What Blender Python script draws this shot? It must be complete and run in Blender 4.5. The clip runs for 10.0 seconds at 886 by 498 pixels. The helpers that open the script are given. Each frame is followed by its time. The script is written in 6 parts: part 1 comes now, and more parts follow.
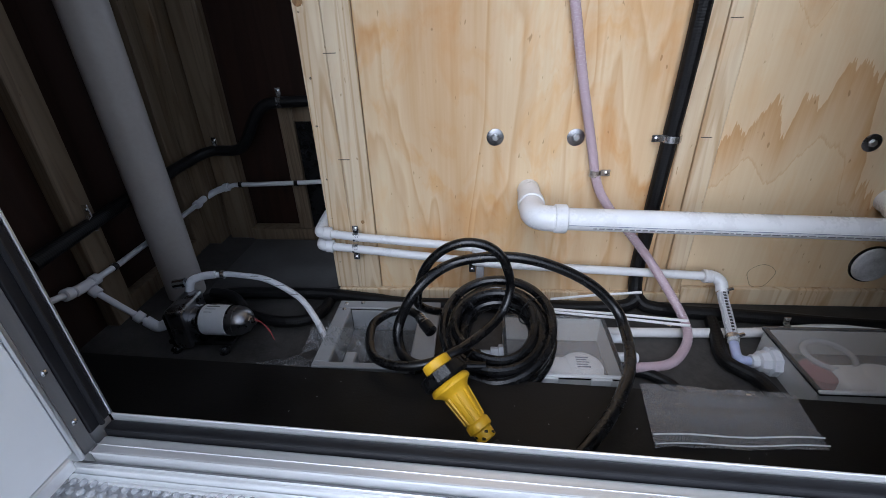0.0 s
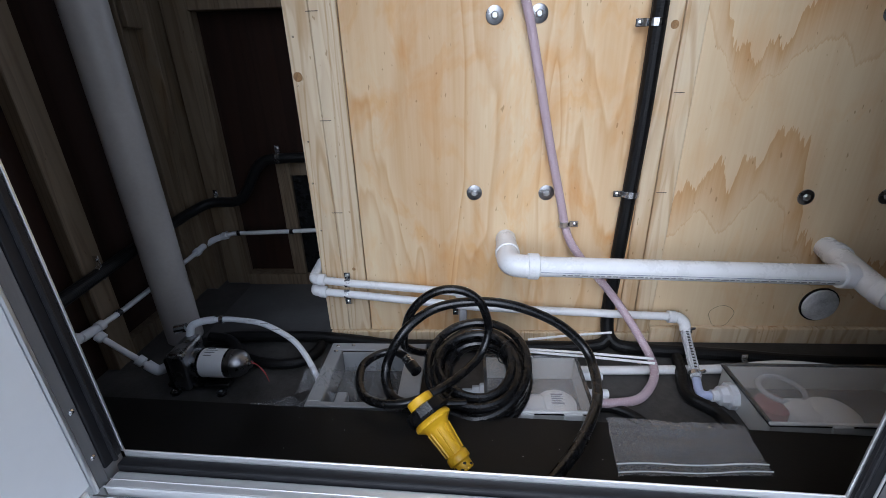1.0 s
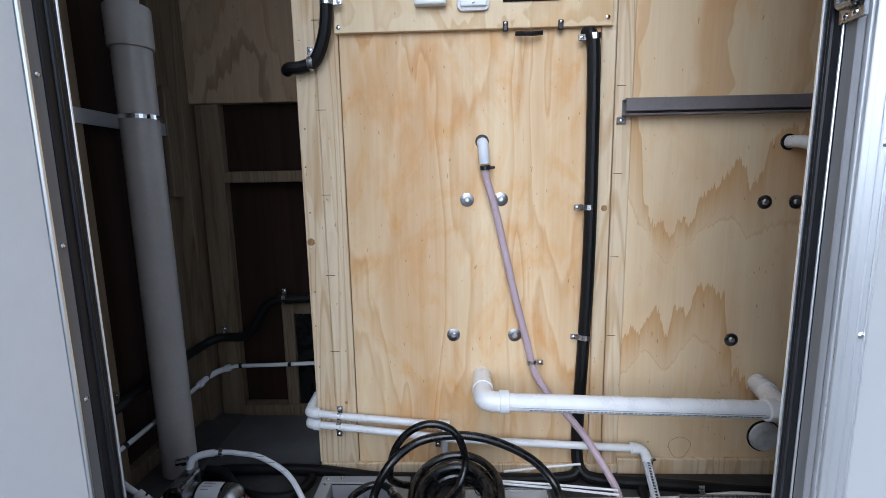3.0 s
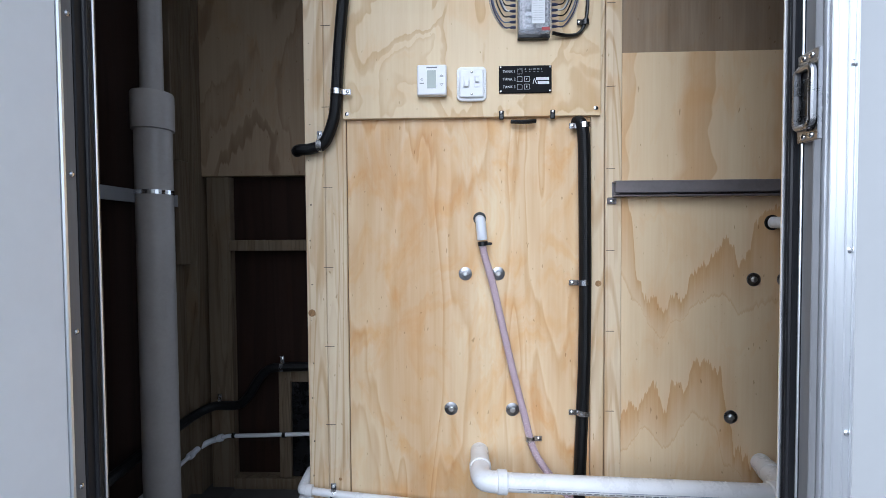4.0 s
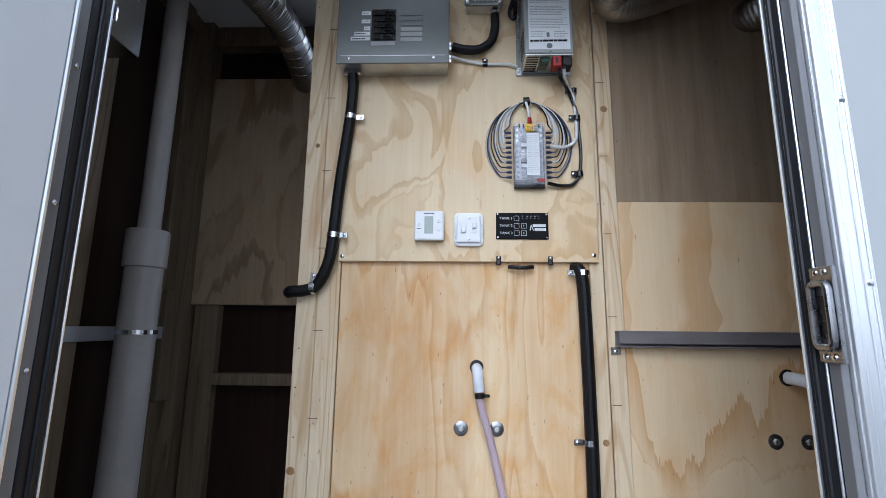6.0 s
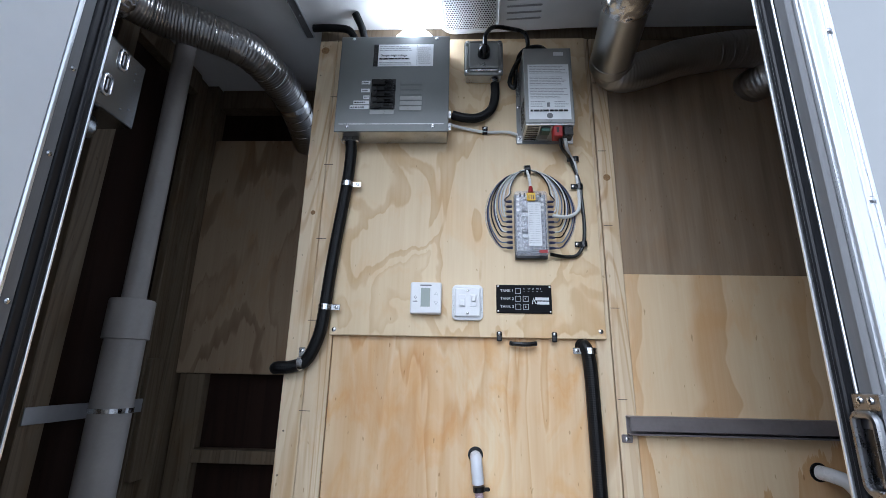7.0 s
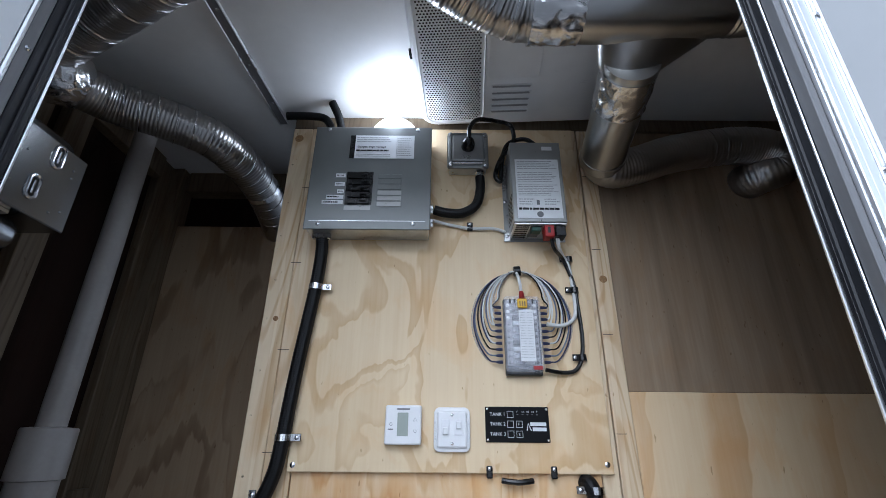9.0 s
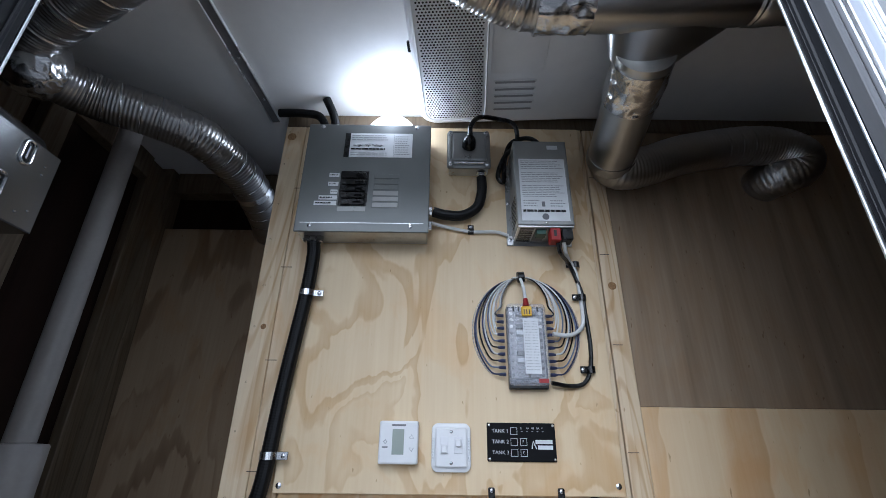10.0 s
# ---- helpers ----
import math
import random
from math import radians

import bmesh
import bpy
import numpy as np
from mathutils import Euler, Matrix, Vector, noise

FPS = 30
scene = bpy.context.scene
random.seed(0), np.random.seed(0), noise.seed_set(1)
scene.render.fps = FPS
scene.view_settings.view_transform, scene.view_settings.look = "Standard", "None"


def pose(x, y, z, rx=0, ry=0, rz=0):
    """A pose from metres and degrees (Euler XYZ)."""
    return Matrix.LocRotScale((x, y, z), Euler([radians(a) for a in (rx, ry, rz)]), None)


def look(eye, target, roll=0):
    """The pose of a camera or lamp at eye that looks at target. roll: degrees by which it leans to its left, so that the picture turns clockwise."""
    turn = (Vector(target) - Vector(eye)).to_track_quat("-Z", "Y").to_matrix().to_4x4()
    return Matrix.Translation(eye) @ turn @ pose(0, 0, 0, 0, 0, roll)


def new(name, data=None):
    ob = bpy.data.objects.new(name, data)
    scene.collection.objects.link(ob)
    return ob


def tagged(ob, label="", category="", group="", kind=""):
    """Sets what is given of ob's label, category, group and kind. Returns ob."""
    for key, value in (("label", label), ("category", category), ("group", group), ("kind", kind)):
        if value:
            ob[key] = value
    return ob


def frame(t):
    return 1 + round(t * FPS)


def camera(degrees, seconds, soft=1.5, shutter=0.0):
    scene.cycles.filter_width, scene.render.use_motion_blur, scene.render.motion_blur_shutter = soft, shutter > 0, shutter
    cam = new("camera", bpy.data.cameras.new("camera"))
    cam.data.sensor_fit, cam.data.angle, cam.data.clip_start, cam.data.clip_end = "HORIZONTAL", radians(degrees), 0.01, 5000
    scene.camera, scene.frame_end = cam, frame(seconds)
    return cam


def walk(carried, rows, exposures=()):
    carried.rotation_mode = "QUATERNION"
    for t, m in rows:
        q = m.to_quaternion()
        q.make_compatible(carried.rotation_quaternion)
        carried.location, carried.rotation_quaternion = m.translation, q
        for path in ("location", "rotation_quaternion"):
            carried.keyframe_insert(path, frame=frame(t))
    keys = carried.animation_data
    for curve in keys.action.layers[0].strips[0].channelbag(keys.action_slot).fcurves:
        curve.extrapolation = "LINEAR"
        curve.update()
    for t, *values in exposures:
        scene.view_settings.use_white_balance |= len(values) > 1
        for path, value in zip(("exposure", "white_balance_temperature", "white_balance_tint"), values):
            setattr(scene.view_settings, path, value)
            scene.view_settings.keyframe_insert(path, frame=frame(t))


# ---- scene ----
cam = camera(89.6, 10.0, soft=0.7)
PATH = [
    (0, (-0.114, -1.02, 0.685), (-0.273, 0.727, -0.277), -1.9),
    (0.5, (-0.104, -1.056, 0.714), (-0.243, 0.729, -0.176), -1.8),
    (1, (-0.09, -1.095, 0.744), (-0.211, 0.731, -0.063), -1.7),
    (1.5, (-0.079, -1.142, 0.773), (-0.179, 0.729, 0.074), -1.6),
    (2, (-0.072, -1.194, 0.802), (-0.153, 0.722, 0.235), -1.4),
    (2.5, (-0.064, -1.239, 0.841), (-0.139, 0.711, 0.403), -1.3),
    (4, (-0.056, -1.304, 0.927), (-0.123, 0.694, 0.867), -0.4),
    (4.5, (-0.053, -1.303, 0.967), (-0.117, 0.696, 1.004), -0.3),
    (5, (-0.05, -1.295, 1.004), (-0.11, 0.699, 1.142), -0.1),
    (5.5, (-0.054, -1.282, 1.041), (-0.105, 0.702, 1.283), 0.3),
    (7, (-0.032, -1.221, 1.172), (-0.115, 0.704, 1.708), 1.2),
    (7.5, (-0.033, -1.201, 1.216), (-0.095, 0.7, 1.833), 1.0),
    (8, (-0.032, -1.177, 1.256), (-0.073, 0.699, 1.947), 0.8),
    (8.5, (-0.034, -1.156, 1.299), (-0.056, 0.701, 2.043), 0.7),
    (9, (-0.037, -1.132, 1.337), (-0.04, 0.708, 2.12), 0.5),
    (9.5, (-0.04, -1.098, 1.351), (-0.033, 0.729, 2.165), 0.4),
    (10, (-0.037, -1.067, 1.36), (-0.037, 0.762, 2.167), 0.7),
]
walk(cam, [(t, look(eye, target, roll)) for t, eye, target, roll in PATH], [(0.0, 1.18, 5420, 12), (2.5, 1.29, 5400, 10), (4.2, 1.38, 5380, 10), (5.4, 1.28, 5380, 10), (8.5, 1.14, 5330, 10), (10.0, 0.99, 5330, 10)])

# ---- light ----
world = bpy.data.worlds.new("world")
scene.world = world
world.use_nodes = True
wn = world.node_tree
sky = wn.nodes.new("ShaderNodeTexSky")
sky.sky_type = "NISHITA"
sky.sun_disc = False
sky.sun_elevation, sky.sun_rotation = radians(37), radians(197)
grey = wn.nodes.new("ShaderNodeHueSaturation")
grey.inputs["Saturation"].default_value = 0.22
wn.links.new(sky.outputs[0], grey.inputs["Color"])
wn.links.new(grey.outputs[0], wn.nodes["Background"].inputs[0])
wn.nodes["Background"].inputs[1].default_value = 0.097
sun = new("sun", bpy.data.lights.new("sun", "SUN"))
sun.data.energy, sun.data.angle, sun.data.color = 0.95, radians(55), (1.0, 0.97, 0.93)
sun.matrix_world = look((-1.7, -5.6, 4.7), (0, 0, 0.4))
lamp = new("wall_lamp_light", bpy.data.lights.new("wall_lamp_light", "POINT"))
lamp.data.energy, lamp.data.shadow_soft_size, lamp.data.color = 0.63, 0.03, (0.98, 0.985, 1.0)
lamp.location = (-0.19, -0.10, 2.206)

# ---- materials ----


def material(name, base, rough=0.5, metal=0.0, vary=0.12, scale=8.0, bump=0.0, bump_scale=60.0, coat=0.0, stretch=(1, 1, 1), alpha=1.0, trans=0.0, rough_vary=0.1):
    m = bpy.data.materials.new(name)
    m.use_nodes = True
    n, l = m.node_tree.nodes, m.node_tree.links
    b = n["Principled BSDF"]
    b.inputs["Metallic"].default_value = metal
    b.inputs["Coat Weight"].default_value = coat
    b.inputs["Alpha"].default_value = alpha
    b.inputs["Transmission Weight"].default_value = trans
    tc, mp = n.new("ShaderNodeTexCoord"), n.new("ShaderNodeMapping")
    mp.inputs["Scale"].default_value = stretch
    l.new(tc.outputs["Object"], mp.inputs["Vector"])
    big, fine = n.new("ShaderNodeTexNoise"), n.new("ShaderNodeTexNoise")
    big.inputs["Scale"].default_value, big.inputs["Detail"].default_value = scale, 3
    fine.inputs["Scale"].default_value, fine.inputs["Detail"].default_value = scale * 12, 4
    mix = n.new("ShaderNodeMath")
    mix.operation = "MULTIPLY_ADD"
    mix.inputs[1].default_value = 0.4
    for t in (big, fine):
        l.new(mp.outputs[0], t.inputs["Vector"])
    l.new(fine.outputs[0], mix.inputs[0])
    l.new(big.outputs[0], mix.inputs[2])
    ramp = n.new("ShaderNodeValToRGB")
    ramp.color_ramp.elements[0].position, ramp.color_ramp.elements[1].position = 0.45, 0.95
    ramp.color_ramp.elements[0].color = (*[c * (1 - vary) for c in base], 1)
    ramp.color_ramp.elements[1].color = (*[min(1, c * (1 + vary)) for c in base], 1)
    l.new(mix.outputs[0], ramp.inputs[0])
    l.new(ramp.outputs[0], b.inputs["Base Color"])
    rr = n.new("ShaderNodeMapRange")
    rr.inputs["From Min"].default_value, rr.inputs["From Max"].default_value = 0.4, 1.0
    rr.inputs["To Min"].default_value, rr.inputs["To Max"].default_value = max(0.02, rough - rough_vary), min(1, rough + rough_vary)
    l.new(mix.outputs[0], rr.inputs["Value"])
    l.new(rr.outputs[0], b.inputs["Roughness"])
    if bump:
        bt, bp = n.new("ShaderNodeTexNoise"), n.new("ShaderNodeBump")
        bt.inputs["Scale"].default_value, bt.inputs["Detail"].default_value = bump_scale, 3
        bp.inputs["Strength"].default_value, bp.inputs["Distance"].default_value = bump, 0.004
        l.new(mp.outputs[0], bt.inputs["Vector"])
        l.new(bt.outputs[0], bp.inputs["Height"])
        l.new(bp.outputs[0], b.inputs["Normal"])
    return m


FIGURE = ((0.39, 0.05), (0.442, 0.35), (0.452, 0.0), (0.496, 0.05), (0.511, 0.68), (0.545, 0.42), (0.575, 0.14), (0.597, 0.1), (0.612, 0.58), (0.66, 0.25))


def wood(name, light, dark, figure=(4.6, 4.6, 0.9), grain=(150, 150, 5), seed=0.0, amount=1.0, rough=0.55, jags=0.16, blush=0.55, blush_from=0.52, profile=FIGURE, streak=0.5, rings=0.0, flames=(), veins=(), origin=(0, 0, 0)):
    """Rotary-cut veneer: figure with a sharp flank, fine upright grain, stains; flames are pairs of
    (upper, lower) lines of (x, z) with tan between them, veins upright tan bands above a height."""
    m = bpy.data.materials.new(name)
    m.use_nodes = True
    n, l = m.node_tree.nodes, m.node_tree.links
    b = n["Principled BSDF"]
    b.inputs["Specular IOR Level"].default_value = 0.3
    tc = n.new("ShaderNodeTexCoord")

    def feed(v, socket):
        if isinstance(v, (int, float)):
            socket.default_value = v
        else:
            l.new(v, socket)

    def calc(op, x, y=0.0, z=0.0):
        k = n.new("ShaderNodeMath")
        k.operation = op
        for q, v in enumerate((x, y, z)):
            feed(v, k.inputs[q])
        return k.outputs[0]

    def moved(vec, by):
        k = n.new("ShaderNodeVectorMath")
        k.operation = "ADD"
        l.new(vec, k.inputs[0])
        if isinstance(by, tuple):
            k.inputs[1].default_value = by
        else:
            l.new(by, k.inputs[1])
        return k.outputs[0]

    def noise_at(vec, scale, detail, distortion=0.0, rough_=0.5):
        mp, t = n.new("ShaderNodeMapping"), n.new("ShaderNodeTexNoise")
        mp.inputs["Scale"].default_value = scale
        l.new(vec, mp.inputs["Vector"])
        l.new(mp.outputs[0], t.inputs["Vector"])
        t.inputs["Scale"].default_value, t.inputs["Detail"].default_value = 1.0, detail
        t.inputs["Distortion"].default_value, t.inputs["Roughness"].default_value = distortion, rough_
        return t.outputs[0]

    def ramp_of(v, stops, smooth=False):
        k = n.new("ShaderNodeValToRGB")
        e = k.color_ramp.elements
        if smooth:
            k.color_ramp.interpolation = "EASE"
        for q, (p, c) in enumerate(stops):
            d = e[q] if q < 2 else e.new(p)
            d.position, d.color = p, (c, c, c, 1)
        l.new(v, k.inputs[0])
        return k.outputs[0]

    def span(v, a, c, to0=0.0, to1=1.0):
        k = n.new("ShaderNodeMapRange")
        for key, val in (("From Min", a), ("From Max", c), ("To Min", to0), ("To Max", to1)):
            k.inputs[key].default_value = val
        feed(v, k.inputs["Value"])
        return k.outputs[0]

    place = moved(tc.outputs["Object"], origin)
    base = moved(place, (seed, seed * 1.7, seed * 0.6))
    jag = noise_at(base, (34, 34, 1.5), 2)
    push = n.new("ShaderNodeCombineXYZ")
    l.new(calc("MULTIPLY_ADD", jag, jags, -jags / 2), push.inputs["Z"])
    warped = moved(base, push.outputs[0])
    fig = noise_at(warped, figure, 3.0, 0.6, 0.48)
    marks = ramp_of(fig, ((0.0, 0.0), (1.0, 0.1)) + tuple(profile))
    if flames or veins:
        axes = n.new("ShaderNodeSeparateXYZ")
        l.new(place, axes.inputs[0])
        fx, fz = axes.outputs[0], axes.outputs[2]
        spikes = calc("ADD", calc("MULTIPLY_ADD", noise_at(base, (75, 75, 2.0), 3, 0.0, 0.65), 0.15, -0.075), calc("MULTIPLY_ADD", noise_at(base, (22, 22, 6), 2), 0.07, -0.035))
        for upper, lower in flames:
            x0, x1 = upper[0][0], upper[-1][0]
            u = span(fx, x0, x1)
            top = calc("ADD", ramp_of(u, [((x - x0) / (x1 - x0), z / 2) for x, z in upper], True), 0.0)
            low = calc("ADD", ramp_of(u, [(min(1, max(0, (x - x0) / (x1 - x0))), z / 2) for x, z in lower], True), 0.0)
            top = calc("MULTIPLY_ADD", top, 2.0, spikes)
            low = calc("MULTIPLY_ADD", low, 2.0, calc("MULTIPLY", spikes, 0.35))
            depth = calc("DIVIDE", calc("SUBTRACT", fz, low), calc("MAXIMUM", calc("SUBTRACT", top, low), 0.01))
            marks = calc("MAXIMUM", marks, ramp_of(depth, ((0.0, 0.0), (1.0, 0.0), (0.03, 0.5), (0.09, 0.22), (0.5, 0.5), (0.93, 0.85), (0.985, 0.75))))
        for xa, xb, z0, v in veins:
            bent = calc("ADD", fx, calc("MULTIPLY_ADD", noise_at(base, (2, 2, 4.5), 2), 0.14, -0.07))
            inside = calc("MULTIPLY", span(bent, xa, xa + 0.03), span(bent, xb + 0.004, xb))
            marks = calc("MAXIMUM", marks, calc("MULTIPLY", calc("MULTIPLY", inside, v), span(calc("ADD", fz, spikes), z0 - 0.02, z0 + 0.02)))
    fine = noise_at(warped, grain, 3)
    mid = noise_at(warped, (28, 28, 1.6), 2, 0.3)
    dabs = noise_at(warped, (6, 6, 3), 3, 0.2)
    tone = calc("MULTIPLY_ADD", marks, amount, -0.18 - streak * 0.4)
    tone = calc("MULTIPLY_ADD", fine, 0.3, tone)
    tone = calc("MULTIPLY_ADD", mid, streak, tone)
    tone = calc("MULTIPLY_ADD", dabs, 0.3, tone)
    if rings:
        arcs = calc("SINE", calc("MULTIPLY", noise_at(base, (7, 7, 0.55), 1, 0.3), 130.0))
        tone = calc("MULTIPLY_ADD", span(arcs, 0.45, 1.0), rings, tone)
    mix = n.new("ShaderNodeMix")
    mix.data_type = "RGBA"
    mix.inputs["A"].default_value, mix.inputs["B"].default_value = (*light, 1), (*dark, 1)
    l.new(tone, mix.inputs["Factor"])
    blotch = noise_at(warped, (7, 7, 4.5), 4, 1.2, 0.6)
    warm = n.new("ShaderNodeMix")
    warm.data_type, warm.blend_type = "RGBA", "MULTIPLY"
    warm.inputs["B"].default_value = (0.97, 0.79, 0.58, 1)
    l.new(span(blotch, blush_from, blush_from + 0.2, 0.0, blush), warm.inputs["Factor"])
    l.new(mix.outputs["Result"], warm.inputs["A"])
    # pin holes and torn flecks
    flecks = noise_at(base, (120, 120, 42), 1)
    pits = n.new("ShaderNodeMix")
    pits.data_type, pits.blend_type = "RGBA", "MULTIPLY"
    pits.inputs["B"].default_value = (0.62, 0.52, 0.42, 1)
    l.new(span(flecks, 0.745, 0.79, 0.0, 0.8), pits.inputs["Factor"])
    l.new(warm.outputs["Result"], pits.inputs["A"])
    l.new(pits.outputs["Result"], b.inputs["Base Color"])
    l.new(span(fig, 0.3, 0.7, rough - 0.08, rough + 0.08), b.inputs["Roughness"])
    bp = n.new("ShaderNodeBump")
    bp.inputs["Strength"].default_value, bp.inputs["Distance"].default_value = 0.15, 0.002
    l.new(fine, bp.inputs["Height"])
    l.new(bp.outputs[0], b.inputs["Normal"])
    return m


def clear(name, tint=(1, 1, 1), rough=0.05, alpha=0.25, bump=0.0, bump_scale=30.0):
    m = material(name, tint, rough=rough, vary=0.03, alpha=alpha, bump=bump, bump_scale=bump_scale, rough_vary=0.03)
    m.node_tree.nodes["Principled BSDF"].inputs["Specular IOR Level"].default_value = 0.8
    return m


def glow(name, colour, strength):
    m = bpy.data.materials.new(name)
    m.use_nodes = True
    b = m.node_tree.nodes["Principled BSDF"]
    b.inputs["Base Color"].default_value = (*colour, 1)
    b.inputs["Emission Color"].default_value = (*colour, 1)
    b.inputs["Emission Strength"].default_value = strength
    return m


PINE, ROSE = (0.80, 0.645, 0.42), (0.60, 0.355, 0.16)
SOFT = ((0.34, 0.0), (0.42, 0.10), (0.468, 0.58), (0.482, 0.10), (0.53, 0.34), (0.556, 0.72), (0.566, 0.2), (0.64, 0.55))
BANDS = ((0.40, 0.06), (0.462, 0.12), (0.470, 0.66), (0.515, 0.46), (0.530, 0.05), (0.60, 0.03), (0.612, 0.40), (0.66, 0.12))
PALE = ((0.42, 0.04), (0.55, 0.08), (0.60, 0.20))
PLY = wood("plywood", PINE, ROSE, figure=(5.5, 5.5, 0.9), seed=3.1, amount=0.92, jags=0.10, blush=0.9, blush_from=0.475, profile=SOFT, streak=0.75)
UPPER_FLAME = ((0.41, 1.07), (0.446, 0.99), (0.461, 0.79), (0.493, 0.745), (0.529, 0.718), (0.584, 0.745), (0.649, 0.838), (0.71, 0.912), (0.758, 0.842), (0.772, 0.865), (0.797, 0.976), (0.857, 1.013))
UPPER_FOOT = ((0.41, 0.81), (0.456, 0.727), (0.528, 0.621), (0.574, 0.671), (0.648, 0.727), (0.703, 0.75), (0.76, 0.69), (0.82, 0.718), (0.857, 0.727))
LOWER_FLAME = ((0.41, 0.376), (0.443, 0.44), (0.465, 0.413), (0.508, 0.496), (0.547, 0.414), (0.562, 0.496), (0.603, 0.478), (0.627, 0.561), (0.704, 0.548), (0.715, 0.443), (0.75, 0.279), (0.85, 0.22))
LOWER_FOOT = ((0.41, 0.275), (0.487, 0.358), (0.546, 0.295), (0.624, 0.396), (0.678, 0.369), (0.72, 0.25), (0.85, 0.12))
PLY_B = wood("plywood_side", PINE, ROSE, figure=(2.6, 2.6, 1.1), seed=8.2, amount=0.95, jags=0.14, blush=0.45, profile=PALE, streak=0.35, flames=((UPPER_FLAME, UPPER_FOOT), (LOWER_FLAME, LOWER_FOOT)), veins=((0.40, 0.455, 1.05, 0.5), (0.58, 0.675, 1.05, 0.6), (0.82, 0.87, 1.05, 0.55)), origin=(-0.45, 0.02, -0.03))
# Pine plywood like the partition's, darkened in colour for the rear bay's shade.
PLY_SHADED = wood("shaded_plywood", (0.35, 0.26, 0.165), (0.16, 0.095, 0.05), figure=(3.0, 3.0, 1.2), seed=12.2, profile=BANDS, streak=0.45)
PLY_C = wood("plywood_board", (0.80, 0.655, 0.435), (0.57, 0.365, 0.17), figure=(4.4, 4.4, 3.3), seed=5.7, jags=0.05, blush=0.4, profile=BANDS, streak=0.35, amount=0.9)
LUMBER = wood("sawn_pine", (0.78, 0.655, 0.46), (0.54, 0.36, 0.19), figure=(11, 11, 0.9), grain=(220, 220, 4), seed=1.3, amount=0.55, streak=0.4, rings=0.5)
# Sawn pine again, its colour darkened to carry the bay's shade.
LUMBER_SHADED = wood("shaded_pine", (0.17, 0.13, 0.085), (0.085, 0.058, 0.034), figure=(14, 14, 0.9), seed=2.3, amount=0.7, rings=0.3)
# Dark brown panelling, lowered further so the unlit bay's shade sits in the colour.
LUAN = wood("darkened_panelling", (0.026, 0.0135, 0.0095), (0.014, 0.008, 0.006), figure=(5, 5, 0.5), seed=4.4, amount=0.8, rough=0.7)
BROWN = wood("weathered_plywood", (0.35, 0.265, 0.18), (0.12, 0.078, 0.045), figure=(4, 4, 0.6), grain=(170, 170, 6), seed=6.4, amount=0.9, profile=PALE, streak=1.1, blush=0.35, blush_from=0.45)
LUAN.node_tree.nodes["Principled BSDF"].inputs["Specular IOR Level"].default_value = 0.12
WHITE = material("white_plastic", (0.80, 0.80, 0.80), 0.35, vary=0.03, scale=20)
FURN = material("furnace_steel", (0.30, 0.305, 0.31), 0.24, 1.0, vary=0.06, scale=6, rough_vary=0.03)
WASHER = material("dark_zinc", (0.30, 0.30, 0.31), 0.3, 1.0, vary=0.2, scale=40)
PVC = material("white_pvc", (0.78, 0.78, 0.79), 0.3, vary=0.05, scale=14, bump=0.05)
# White PVC taken down to grey: the left bay's shade is in this colour.
PVC_SHADED = material("shaded_pvc", (0.335, 0.308, 0.285), 0.42, vary=0.10, scale=9)
BLACK = material("black_rubber", (0.005, 0.005, 0.0055), 0.27, vary=0.2, scale=30)
CORR = material("black_conduit", (0.004, 0.004, 0.0045), 0.5, vary=0.2, scale=30)
GALV = material("galvanised_steel", (0.62, 0.63, 0.64), 0.33, 1.0, vary=0.16, scale=22, bump=0.05)
ZINC = material("zinc", (0.66, 0.67, 0.69), 0.22, 1.0, vary=0.1, scale=40)
GREY_PAINT = material("grey_enamel", (0.155, 0.163, 0.158), 0.36, 0.3, vary=0.05, scale=20, bump=0.03, bump_scale=300)
ALU = material("aluminium", (0.84, 0.85, 0.865), 0.30, 0.88, vary=0.03, scale=4, stretch=(30, 30, 0.6), rough_vary=0.04)
ALU_H = material("aluminium_sill", (0.92, 0.925, 0.93), 0.32, 0.6, vary=0.05, scale=4, stretch=(0.6, 30, 30), rough_vary=0.05)
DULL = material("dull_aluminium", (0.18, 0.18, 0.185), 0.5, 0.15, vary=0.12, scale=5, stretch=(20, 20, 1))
SEAL = material("door_seal", (0.014, 0.014, 0.016), 0.42, vary=0.25, scale=12)
# Wall skin dimmed, leaf lifted: the light's difference is put into the colours.
SKIN = material("dimmed_wall_skin", (0.365, 0.37, 0.372), 0.45, vary=0.03, scale=4)
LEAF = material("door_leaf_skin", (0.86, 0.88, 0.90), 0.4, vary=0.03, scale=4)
SILVER = material("silver_enamel", (0.31, 0.315, 0.305), 0.34, 0.4, vary=0.06, scale=20, bump=0.03, bump_scale=300)
TRIM = material("grey_edge_trim", (0.34, 0.34, 0.35), 0.45, 0.3, vary=0.08, scale=6)
CEIL = material("ceiling_board", (0.74, 0.735, 0.72), 0.42, vary=0.05, scale=3)
MAT = material("grey_floor_mat", (0.052, 0.050, 0.048), 0.5, vary=0.6, scale=9, bump=0.25, bump_scale=220)
BOARD = material("black_board", (0.006, 0.006, 0.006), 0.5, vary=0.45, scale=9, bump=0.1, bump_scale=240)
FOIL = material("foil_duct", (0.42, 0.41, 0.40), 0.30, 1.0, vary=0.03, scale=6, rough_vary=0.02)
TAPE = material("foil_tape", (0.70, 0.70, 0.70), 0.22, 1.0, vary=0.03, scale=12, rough_vary=0.03)
